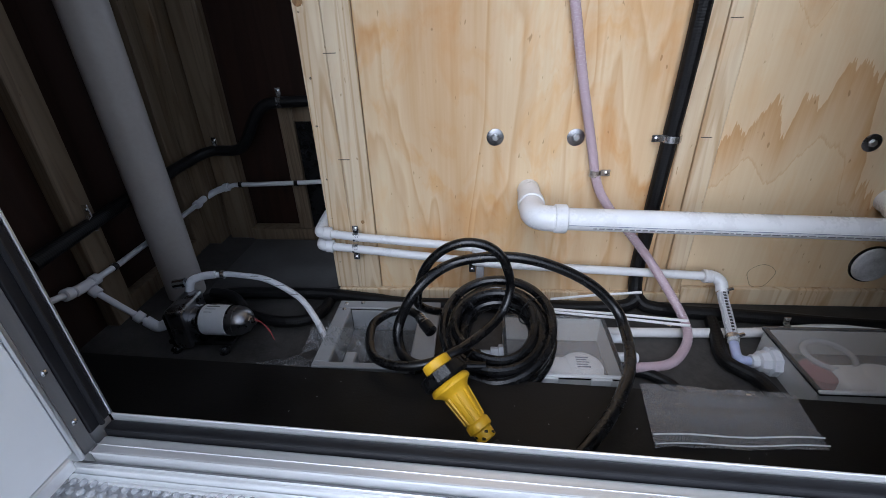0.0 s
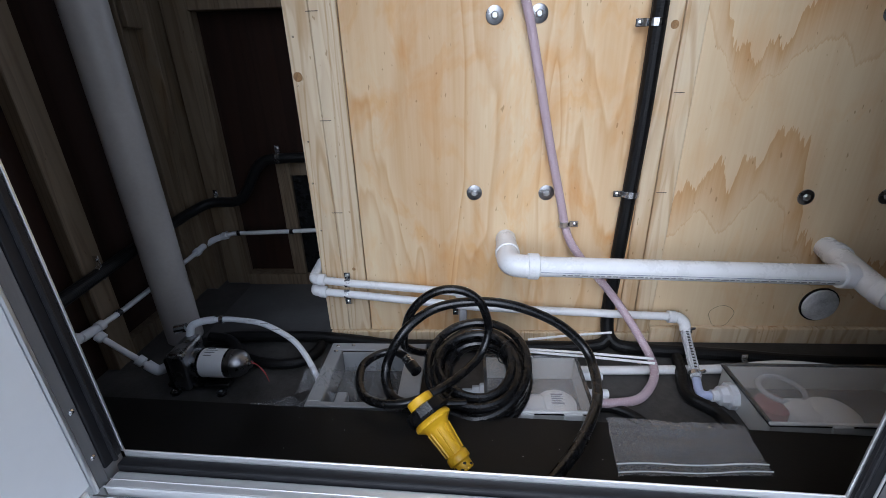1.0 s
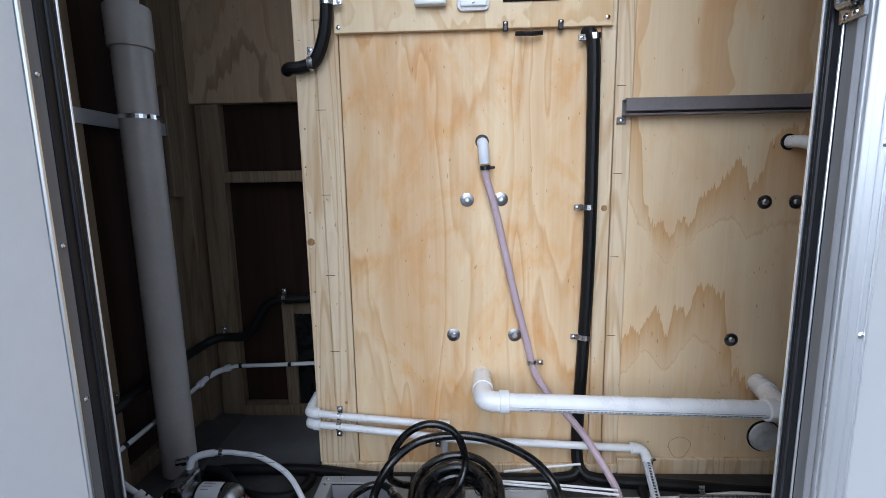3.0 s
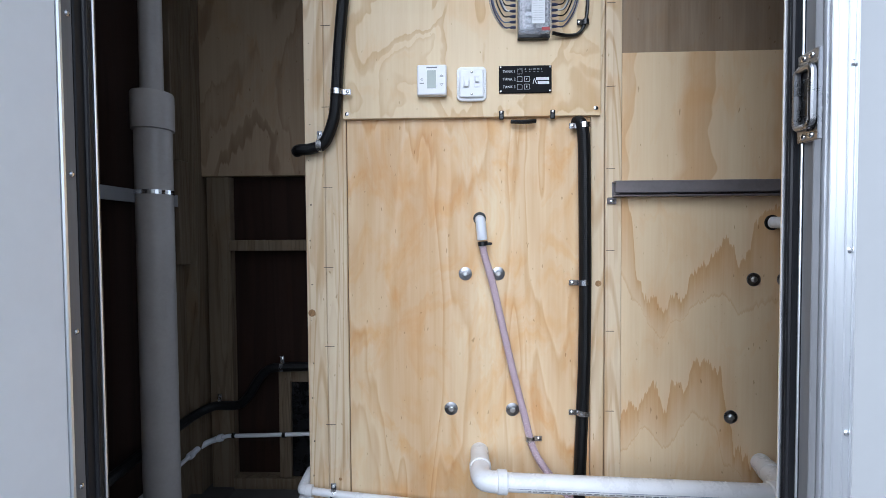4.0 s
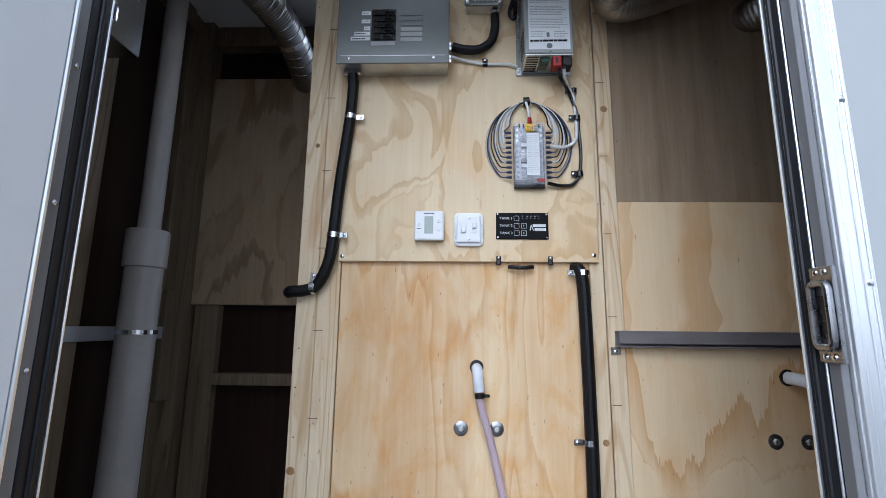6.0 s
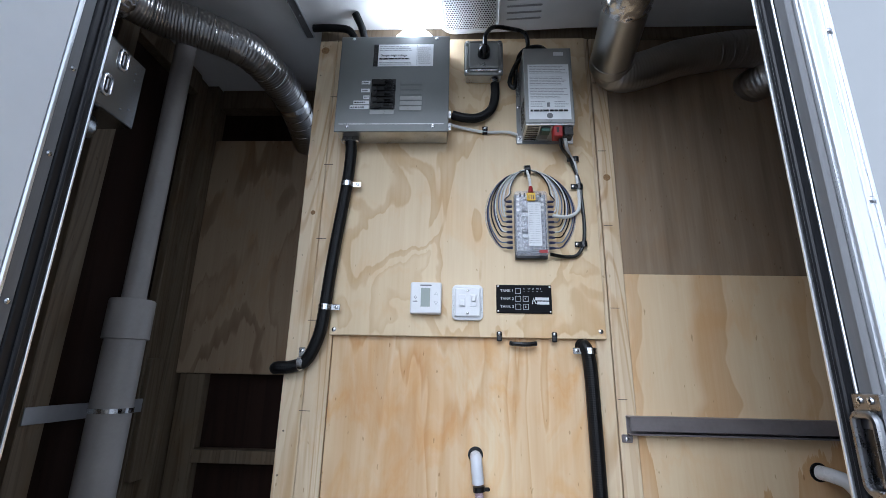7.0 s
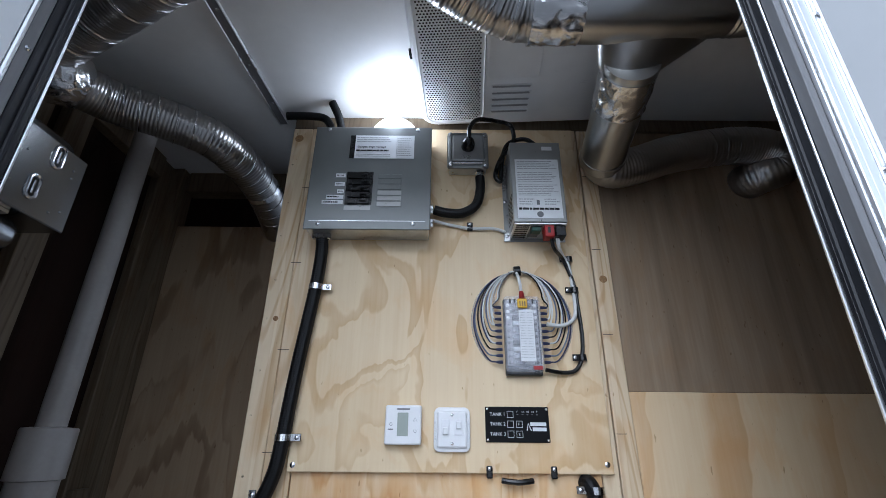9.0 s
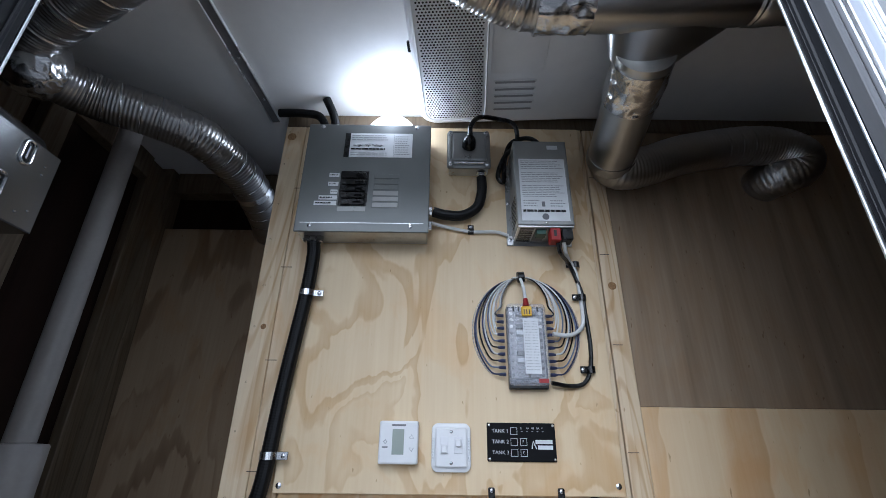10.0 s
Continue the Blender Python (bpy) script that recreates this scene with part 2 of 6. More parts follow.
SHEET = material("duct_sheet_metal", (0.50, 0.50, 0.49), 0.30, 1.0, vary=0.05, scale=6, rough_vary=0.03)
STEP = material("step_grey_paint", (0.30, 0.29, 0.28), 0.5, 0.2, vary=0.08, scale=10)
YELLOW = material("yellow_plug_plastic", (0.75, 0.44, 0.012), 0.38, vary=0.07, scale=30)
GROUND = material("ground_asphalt", (0.16, 0.16, 0.16), 0.85, vary=0.3, scale=2, bump=0.4, bump_scale=80)

for m_ in (CORR, SEAL, BOARD, MAT):
    m_.node_tree.nodes["Principled BSDF"].inputs["Specular IOR Level"].default_value = 0.28

# ---- mesh helpers ----
SPACE = Matrix()
DOOR = Matrix.Translation((0, -0.655, 0)) @ Matrix.Rotation(radians(-2.45), 4, "Z")


def thing(name, at, label, category, group="", kind=""):
    ob = new(name)
    ob.empty_display_size = 0.02
    ob.matrix_world = SPACE @ Matrix.Translation(at)
    ob["at"] = 1
    WORLD[ob.name] = SPACE @ Matrix.Translation(at)
    return tagged(ob, label, category, group, kind)


WORLD = {}


def part(name, bm, mat, parent=None, label="", smooth=False):
    """One mesh object out of bm, which is in the current SPACE, under a thing or a part."""
    if SPACE != Matrix():
        bm.transform(SPACE)
    base = WORLD[parent.name] if parent else Matrix()
    bm.transform(base.inverted())
    bmesh.ops.recalc_face_normals(bm, faces=bm.faces)
    me = bpy.data.meshes.new(name)
    bm.to_mesh(me)
    bm.free()
    me.materials.append(mat)
    if smooth:
        me.polygons.foreach_set("use_smooth", [True] * len(me.polygons))
        me.set_sharp_from_angle(angle=radians(35))
    ob = new(name, me)
    if parent:
        ob.parent = parent
        WORLD[ob.name] = base
    return tagged(ob, label)


def single(name, bm, mat, label, category, group="", kind="", smooth=False):
    """A thing that is one mesh, with its origin at its own base."""
    if SPACE != Matrix():
        bm.transform(SPACE)
    c = sum((v.co for v in bm.verts), Vector()) / len(bm.verts)
    c.z = min(v.co.z for v in bm.verts)
    bm.transform(Matrix.Translation(-c))
    bmesh.ops.recalc_face_normals(bm, faces=bm.faces)
    me = bpy.data.meshes.new(name)
    bm.to_mesh(me)
    bm.free()
    me.materials.append(mat)
    if smooth:
        me.polygons.foreach_set("use_smooth", [True] * len(me.polygons))
        me.set_sharp_from_angle(angle=radians(35))
    ob = new(name, me)
    ob.location = c
    WORLD[ob.name] = Matrix.Translation(c)
    return tagged(ob, label, category, group, kind)


def box(x0, x1, y0, y1, z0, z1, bevel=0.0015, segments=1, bm=None):
    b = bmesh.new()
    bmesh.ops.create_cube(b, size=1)
    b.transform(Matrix.Translation(((x0 + x1) / 2, (y0 + y1) / 2, (z0 + z1) / 2)) @ Matrix.Diagonal((x1 - x0, y1 - y0, z1 - z0, 1)))
    if bevel:
        bmesh.ops.bevel(b, geom=b.edges, offset=bevel, segments=segments, affect="EDGES", profile=0.5)
    return join(b, bm)


def prism(outline, z0, z1, bevel=0.0, segments=2):
    """An upright solid over a plan outline of (x, y)."""
    b = bmesh.new()
    low = [b.verts.new((x, y, z0)) for x, y in outline]
    high = [b.verts.new((x, y, z1)) for x, y in outline]
    n = len(outline)
    for i in range(n):
        b.faces.new((low[i], low[(i + 1) % n], high[(i + 1) % n], high[i]))
    b.faces.new(low[::-1])
    b.faces.new(high)
    bmesh.ops.recalc_face_normals(b, faces=b.faces)
    if bevel:
        bmesh.ops.bevel(b, geom=b.edges, offset=bevel, segments=segments, affect="EDGES", profile=0.5)
    return b


def rounded(x0, x1, y0, y1, r, steps=6):
    """A rectangle in plan with round corners."""
    out = []
    for cx, cy, a0 in ((x1 - r, y1 - r, 0), (x0 + r, y1 - r, 90), (x0 + r, y0 + r, 180), (x1 - r, y0 + r, 270)):
        for q in range(steps + 1):
            a = radians(a0 + 90 * q / steps)
            out.append((cx + r * math.cos(a), cy + r * math.sin(a)))
    return out


def braid(line, r, pitch, count, strand=0.0004):
    """Crossing helical threads round a hose."""
    b = bmesh.new()
    step = (line[1] - line[0]).length
    tan = [(line[min(i + 1, len(line) - 1)] - line[max(i - 1, 0)]).normalized() for i in range(len(line))]
    side = tan[0].orthogonal().normalized()
    frames = []
    for t in tan:
        side = (side - t * side.dot(t)).normalized()
        frames.append((side.copy(), t.cross(side)))
    for turn in (1, -1):
        for c in range(count):
            pts = []
            for i, p in enumerate(line):
                a = turn * 2 * math.pi * i * step / pitch + 2 * math.pi * c / count
                pts.append(p + r * (math.cos(a) * frames[i][0] + math.sin(a) * frames[i][1]))
            tube(pts, strand, 3, bm=b)
    return b


def crinkled(at, axis, r, length, seed, rough=0.0022):
    """A wrap of foil tape, puckered."""
    ax = Vector(axis).normalized()
    s0 = ax.orthogonal().normalized()
    u0 = ax.cross(s0)
    b = bmesh.new()
    rows, seg = max(6, int(length / 0.003)), 64
    rings = []
    for i in range(rows + 1):
        ring = []
        for k in range(seg):
            a = 2 * math.pi * k / seg
            q = math.cos(a) * s0 + math.sin(a) * u0
            d = length * i / rows
            w = Vector((math.cos(a) * 2.2, math.sin(a) * 2.2, d * 22 + seed))
            h = rough * (abs(noise.noise(w)) * 1.6 + 0.8 * noise.noise(w * 2.7) - 0.3)
            ring.append(b.verts.new(Vector(at) + ax * (d + 0.4 * h) + q * (r + h)))
        rings.append(ring)
    for r0, r1 in zip(rings, rings[1:]):
        for k in range(seg):
            b.faces.new((r0[k], r0[(k + 1) % seg], r1[(k + 1) % seg], r1[k]))
    b.faces.new(rings[0][::-1])
    b.faces.new(rings[-1])
    return b


def join(b, bm):
    if bm is None:
        return b
    me = bpy.data.meshes.new("tmp")
    b.to_mesh(me)
    b.free()
    bm.from_mesh(me)
    bpy.data.meshes.remove(me)
    return bm


def curve(points, steps=8, closed=False):
    """Catmull-Rom through the points."""
    p = [Vector(q) for q in points]
    n, out = len(p), []
    for i in range(n if closed else n - 1):
        a = p[i - 1] if (closed or i) else 2 * p[0] - p[1]
        b, c = p[i], p[(i + 1) % n]
        d = p[(i + 2) % n] if (closed or i + 2 < n) else 2 * p[-1] - p[-2]
        for k in range(steps):
            t = k / steps
            out.append(0.5 * (2 * b + (c - a) * t + (2 * a - 5 * b + 4 * c - d) * t * t + (3 * b - a - 3 * c + d) * t ** 3))
    if not closed:
        out.append(p[-1])
    return out


def even(line, step):
    """The same line, sampled at even steps."""
    out, left = [line[0].copy()], step
    for a, b in zip(line, line[1:]):
        d = (b - a).length
        pos = left
        while pos <= d:
            out.append(a.lerp(b, pos / d))
            pos += step
        left = pos - d
    return out


def tube(line, radius, seg=12, closed=False, cap=True, bm=None):
    """A round sweep; radius is a number or a function of the ring's index."""
    b = bm or bmesh.new()
    line = [Vector(q) for q in line]
    n = len(line)
    tan = [((line[(i + 1) % n] - line[i - 1]) if closed or 0 < i < n - 1 else (line[1] - line[0] if i == 0 else line[-1] - line[-2])).normalized() for i in range(n)]
    side = tan[0].orthogonal().normalized()
    rings = []
    for i in range(n):
        side = (side - tan[i] * side.dot(tan[i])).normalized()
        up = tan[i].cross(side)
        r = radius(i) if callable(radius) else radius
        rings.append([b.verts.new(line[i] + r * (math.cos(2 * math.pi * k / seg) * side + math.sin(2 * math.pi * k / seg) * up)) for k in range(seg)])
    for i in range(n if closed else n - 1):
        r0, r1 = rings[i], rings[(i + 1) % n]
        shift = 0
        if closed and i == n - 1:
            shift = min(range(seg), key=lambda s: (r0[0].co - r1[s].co).length)
        for k in range(seg):
            b.faces.new((r0[k], r0[(k + 1) % seg], r1[(k + 1 + shift) % seg], r1[(k + shift) % seg]))
    if cap and not closed:
        b.faces.new(rings[0][::-1])
        b.faces.new(rings[-1])
    return b


def lathe(profile, at, axis, seg=24, bm=None):
    """Rings of (distance along the axis, radius)."""
    ax = Vector(axis).normalized()
    b = bm or bmesh.new()
    s = ax.orthogonal().normalized()
    u = ax.cross(s)
    rings = [[b.verts.new(Vector(at) + ax * d + max(r, 1e-4) * (math.cos(2 * math.pi * k / seg) * s + math.sin(2 * math.pi * k / seg) * u)) for k in range(seg)] for d, r in profile]
    for r0, r1 in zip(rings, rings[1:]):
        for k in range(seg):
            b.faces.new((r0[k], r0[(k + 1) % seg], r1[(k + 1) % seg], r1[k]))
    b.faces.new(rings[0][::-1])
    b.faces.new(rings[-1])
    return b


def ridged(points, radius, pitch=0.0055, depth=0.018, seg=14, steps=10):
    line = even(curve(points, steps), pitch / 2)
    return tube(line, lambda i: radius * (1 - depth * (i % 2)), seg)


# ---- structure ----
FLOOR, TOP = -0.03, 2.268
single("ground", box(-400, 400, -400, 400, -0.75, -0.65, 0), GROUND, "grey paved ground outside the trailer", "ground", kind="structure")
single("floor", box(-1.16, 1.5, -0.66, 0.42, FLOOR - 0.05, FLOOR, 0), MAT, "dark grey rubber matting on the compartment floor", "floor", kind="structure")
single("floor_mat", box(-0.90, -0.52, -0.02, 0.33, FLOOR + 0.0003, FLOOR + 0.004, 0.001), material("worn_grey_mat", (0.065, 0.063, 0.062), 0.55, vary=0.4, scale=9, bump=0.25, bump_scale=220), "worn grey mat piece on the floor of the bay", "mat", kind="structure")
single("ceiling", box(-1.16, 1.5, -0.72, 0.42, TOP, TOP + 0.05, 0), CEIL, "pale grey ceiling board of the compartment", "ceiling", kind="structure")
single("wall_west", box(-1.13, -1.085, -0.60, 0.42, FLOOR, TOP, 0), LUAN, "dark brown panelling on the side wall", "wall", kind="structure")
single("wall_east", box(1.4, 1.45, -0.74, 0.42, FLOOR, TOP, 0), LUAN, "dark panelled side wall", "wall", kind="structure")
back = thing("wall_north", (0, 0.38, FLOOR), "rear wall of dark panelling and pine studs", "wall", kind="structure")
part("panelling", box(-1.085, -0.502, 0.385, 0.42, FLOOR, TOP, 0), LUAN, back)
part("plywood_sheet", box(-1.02, -0.52, 0.345, 0.384, 1.155, 2.048), PLY_SHADED, back)
part("stud", box(-1.0, -0.912, 0.347, 0.383, FLOOR, 1.153), LUMBER_SHADED, back)
part("rail", box(-0.911, -0.50, 0.33, 0.384, 0.875, 0.915), LUMBER_SHADED, back)
part("stud", box(-1.06, -1.015, 0.30, 0.384, FLOOR, TOP), LUMBER_SHADED, back)
part("bottom_plate", box(-0.911, -0.505, 0.335, 0.384, FLOOR, 0.012), LUMBER_SHADED, back)
part("frame_post", box(-0.735, -0.690, 0.34, 0.384, 0.013, 0.425), LUMBER_SHADED, back)
part("frame_head", box(-0.689, -0.51, 0.34, 0.384, 0.38, 0.425), LUMBER_SHADED, back)
part("head_plate", box(-1.01, -0.52, 0.33, 0.384, 2.185, TOP), LUMBER_SHADED, back)
side = thing("wall_partition", (-0.45, 0.02, FLOOR), "pale pine plywood partition with sawn pine studs", "wall", kind="structure")
part("stud", box(-0.504, -0.446, 0.0, 0.09, 0.0, 2.222, 0.002), LUMBER, side)
part("stud", box(-0.445, -0.382, 0.0, 0.09, 0.0, 2.222, 0.002), LUMBER, side)
part("bottom_plate", box(-0.50, 0.416, -0.006, 0.09, FLOOR, -0.001, 0.002), LUMBER, side)
part("plywood_sheet", box(-0.3795, 0.3265, 0.004, 0.022, 0.0, 2.222, 0.001), PLY, side)
part("stud", box(0.328, 0.3665, 0.0, 0.09, 0.0, 2.222, 0.002), LUMBER, side)
part("stud", box(0.370, 0.416, 0.001, 0.09, 0.0, 2.222, 0.002), LUMBER, side)
part("plywood_sheet", box(0.417, 1.40, 0.004, 0.022, 0.02, 1.446, 0.001), PLY_B, side)
part("plywood_sheet", box(0.417, 1.40, 0.010, 0.028, 1.447, 2.222, 0.001), BROWN, side)
part("bottom_plate", box(0.417, 1.40, -0.008, 0.09, FLOOR, 0.019, 0.002), LUMBER, side)
part("top_plate", box(-0.504, 1.40, 0.002, 0.09, 2.223, TOP, 0.002), LUMBER_SHADED, side)
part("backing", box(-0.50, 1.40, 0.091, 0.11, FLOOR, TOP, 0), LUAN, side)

# trailer wall with the door opening, skewed a little to the partition
SPACE = DOOR
L, R, SILL, HEAD = -0.613, 0.401, 0.208, 2.17
wall = thing("wall_south", (0, 0, -0.6), "white-skinned trailer wall round the door opening, its lit face dimmed in colour", "wall", kind="structure")
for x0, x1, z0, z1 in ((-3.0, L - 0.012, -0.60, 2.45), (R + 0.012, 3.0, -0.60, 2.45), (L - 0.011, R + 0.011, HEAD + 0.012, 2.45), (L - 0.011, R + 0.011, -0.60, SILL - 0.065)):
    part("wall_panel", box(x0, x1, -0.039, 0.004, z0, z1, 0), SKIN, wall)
frame_ = thing("door_frame", (0, 0, SILL), "bright extruded aluminium door frame with black rubber seal", "door frame", kind="structure")
# jambs: lip, seal, reveal, ribbed flange
for s, x, d0, d1 in ((-1, L, -0.034, -0.052), (1, R, -0.022, -0.041)):
    slant = 0.009 if s > 0 else 0.0
    part("seal_lip", box(*sorted((x - s * (0.002 + slant), x + s * 0.010)), -0.003, 0.001, SILL, HEAD, 0.001), ALU, frame_)
    part("seal", prism([(x - s * slant, -0.0035), (x, d0), (x + s * 0.011, d0), (x + s * 0.011, -0.0035)], SILL, HEAD, 0.002), SEAL, frame_)
    part("seal_bead", tube([(x - s * (slant * 0.5 + 0.001), d0 * 0.5, SILL), (x - s * (slant * 0.5 + 0.001), d0 * 0.5, HEAD)], 0.0035, 8), SEAL, frame_, smooth=True)
    if slant:
        part("bright_bead", tube([(x - 0.0005, d0 - 0.0005, SILL), (x - 0.0005, d0 - 0.0005, HEAD)], 0.0016, 8), ALU, frame_, smooth=True)
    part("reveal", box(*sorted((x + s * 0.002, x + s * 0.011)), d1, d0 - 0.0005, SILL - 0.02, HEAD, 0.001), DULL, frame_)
part("flange", box(R + 0.0115, R + 0.048, -0.047, -0.0395, SILL - 0.04, HEAD, 0.001), ALU, frame_)
for x0, x1, d in ((0.013, 0.021, 0.006), (0.0225, 0.026, 0.003), (0.036, 0.039, 0.0025), (0.045, 0.048, 0.004)):
    part("rib", box(R + x0, R + x1, -0.047 - d, -0.0472, SILL - 0.04, HEAD, 0.001), ALU, frame_)
part("head", box(L, R, -0.05, 0.005, HEAD, HEAD + 0.011, 0.001), ALU_H, frame_)
part("seal_lip", box(L, R, -0.002, 0.001, SILL - 0.04, SILL + 0.001, 0.0008), ALU_H, frame_)
part("sill_seal", box(L, R, -0.020, -0.003, SILL - 0.060, SILL - 0.008, 0.003, 2), SEAL, frame_)
part("sill_step", box(L + 0.001, R - 0.001, -0.048, -0.021, SILL - 0.060, SILL - 0.018, 0.003, 2), ALU_H, frame_)
part("sill_step", box(L - 0.02, R + 0.02, -0.062, -0.0535, SILL - 0.08, SILL - 0.030, 0.003, 2), ALU_H, frame_)
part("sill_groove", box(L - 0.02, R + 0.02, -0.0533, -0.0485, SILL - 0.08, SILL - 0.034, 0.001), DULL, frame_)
part("sill_step", box(L - 0.02, R + 0.02, -0.074, -0.0625, SILL - 0.09, SILL - 0.040, 0.003, 2), ALU_H, frame_)
for y, z, r in ((-0.0475, SILL - 0.0185, 0.0014), (-0.0350, SILL - 0.0178, 0.0008), (-0.0615, SILL - 0.0305, 0.0015), (-0.0575, SILL - 0.0297, 0.0007), (-0.0735, SILL - 0.0405, 0.0016), (-0.0690, SILL - 0.0398, 0.0007)):
    part("sill_rib", tube([(L + 0.001, y, z), (R - 0.001, y, z)], r, 8), ALU_H, frame_, smooth=True)
for z in [0.26 + 0.235 * i for i in range(9)]:
    part("rivet", lathe([(0, 0.0045), (0.0015, 0.0042), (0.003, 0.002)], (R + 0.0425, -0.047, z - 0.06), (0, -1, 0), 10), ZINC, frame_, smooth=True)
for z in (0.241, 0.323, 0.56, 0.79, 1.02, 1.25, 1.46, 1.60, 1.83):
    part("rivet", lathe([(0, 0.0045), (0.0015, 0.0042), (0.003, 0.002)], (L - 0.002, -0.043, z), (1, 0, 0), 10), ZINC, frame_, smooth=True)
keeper = thing("strike_plate", (R, -0.03, 1.04), "zinc-plated steel latch keeper screwed to the door jamb", "latch")
part("plate", box(R - 0.004, R + 0.0015, -0.055, -0.018, 1.045, 1.16, 0.001), WASHER, keeper)
loop = []
for cy, cz, a0 in ((-0.043, 1.131, 90), (-0.043, 1.071, 180), (-0.031, 1.071, 270), (-0.031, 1.131, 0)):
    for q in range(5):
        a = radians(a0 + 22.5 * q)
        loop.append((R - 0.0085, cy + 0.008 * math.cos(a), cz + 0.008 * math.sin(a)))
part("loop", tube(loop, 0.0046, 10, closed=True), WASHER, keeper, "rounded bright steel loop", smooth=True)
part("slot", box(R - 0.0055, R - 0.0045, -0.046, -0.028, 1.0785, 1.1245, 0), BLACK, keeper)
for z in (1.052, 1.153):
    for y in (-0.043, -0.029):
        part("screw", lathe([(0, 0.0042), (0.002, 0.0035), (0.003, 0.001)], (R - 0.004, y, z), (-1, 0, 0), 10), ZINC, keeper, smooth=True)
single("threshold", box(-1.2, 1.2, -0.40, -0.0745, 0.0, 0.162, 0.006, 2), STEP, "flat grey painted step below the door sill", "step", kind="structure")
leaf = thing("door_leaf", (L - 0.03, -0.07, 0.2), "open white trailer door leaf with aluminium edge trim", "door")
part("panel", box(L - 0.040, L + 0.000, -1.05, -0.0615, SILL + 0.0, HEAD - 0.01, 0.002), LEAF, leaf)
part("edge_trim", box(L - 0.041, L + 0.002, -0.061, -0.0535, SILL - 0.02, HEAD, 0.002), ALU, leaf)
part("bottom_trim", box(L - 0.041, L + 0.002, -1.05, -0.0685, SILL - 0.022, SILL - 0.001, 0.002), ALU_H, leaf)

# raised black board inside the sill
single("kick_board", box(-0.98, 1.35, 0.016, 0.245, FLOOR, 0.075, 0.003), BOARD, "matt black board covering a raised step behind the sill", "board", kind="structure")
SPACE = Matrix()

# ---- shared fittings ----
CHROME_TXT = material("print_grey", (0.16, 0.16, 0.17), 0.6, vary=0.1)
PAPER = material("paper_label", (0.72, 0.73, 0.74), 0.55, vary=0.04, scale=30)
FINE_TXT = material("fine_print", (0.33, 0.33, 0.34), 0.6, vary=0.1)
RED = material("red_plastic", (0.30, 0.012, 0.012), 0.4)
PINK = clear("pink_braided_hose", (0.56, 0.42, 0.47), 0.22, 0.82, 0.5, 260)
CLEAR_TUBE = clear("clear_braided_tube", (0.62, 0.64, 0.68), 0.2, 0.75, 0.5, 260)
POLY = clear("clear_film", (0.80, 0.83, 0.86), 0.07, 0.10, 0.6, 30)
LID = clear("clear_lid", (0.72, 0.70, 0.69), 0.08, 0.20)
LATCH = clear("clear_latch", (0.88, 0.89, 0.90), 0.10, 0.62)
SMOKE = clear("clear_acrylic", (0.75, 0.77, 0.85), 0.1, 0.24)
RIM = clear("smoked_rim", (0.10, 0.10, 0.10), 0.15, 0.7)
BUBBLE = clear("bubble_film", (0.75, 0.77, 0.80), 0.10, 0.45, 1.0, 60)
TRAY = material("pale_grey_abs", (0.29, 0.30, 0.31), 0.4, vary=0.08, scale=12)
LCD = material("lcd_glass", (0.30, 0.34, 0.30), 0.15, vary=0.03)
BLUE = material("blue_grey_wire", (0.16, 0.19, 0.27), 0.4)
NAVY = material("navy_wire", (0.030, 0.035, 0.085), 0.35)
WIREWHITE = material("white_wire", (0.70, 0.70, 0.68), 0.4)
NYLON = material("white_nylon", (0.70, 0.72, 0.76), 0.3, vary=0.05)
STEEL_BAR = material("brown_primed_steel", (0.25, 0.225, 0.23), 0.42, 0.4, vary=0.15, scale=10)


def writing(name, text, size, at, mat, parent, flip=False, depth=0.0003):
    """Raised lettering that faces the door."""
    data = bpy.data.curves.new("letters", "FONT")
    data.body, data.size, data.extrude, data.align_x, data.align_y = text, size, depth, "LEFT", "CENTER"
    ob = new("letters", data)
    bpy.context.view_layer.update()
    me = bpy.data.meshes.new_from_object(ob.evaluated_get(bpy.context.evaluated_depsgraph_get()))
    bpy.data.objects.remove(ob)
    bm = bmesh.new()
    bm.from_mesh(me)
    bpy.data.meshes.remove(me)
    bm.transform(Matrix.Translation(at) @ (Matrix.Rotation(math.pi, 4, "Y") if flip else Matrix()) @ Matrix.Rotation(math.pi / 2, 4, "X"))
    return part(name, bm, mat, parent)


def bars(x0, x1, z0, z1, rows, y, rng, bm=None, height=0.45, fill=1.0):
    """Unreadable print: thin raised bars."""
    b = bm or bmesh.new()
    step = (z1 - z0) / rows
    for r in range(rows):
        z = z1 - (r + 0.5) * step
        x = x0
        end = x0 + (x1 - x0) * rng.uniform(0.75, 1.0) * fill
        while x < end:
            w = min(rng.uniform(0.006, 0.016) * (x1 - x0) / 0.1, end - x)
            box(x, x + w, y - 0.0003, y, z - step * height / 2, z + step * height / 2, 0, bm=b)
            x += w + 0.0016
    return b


def screw(at, parent, r=0.0045, axis=(0, -1, 0), name="screw"):
    return part(name, lathe([(0, r), (0.0012, r), (0.0026, r * 0.6), (0.0028, 0.0005)], at, axis, 12), ZINC, parent, smooth=True)


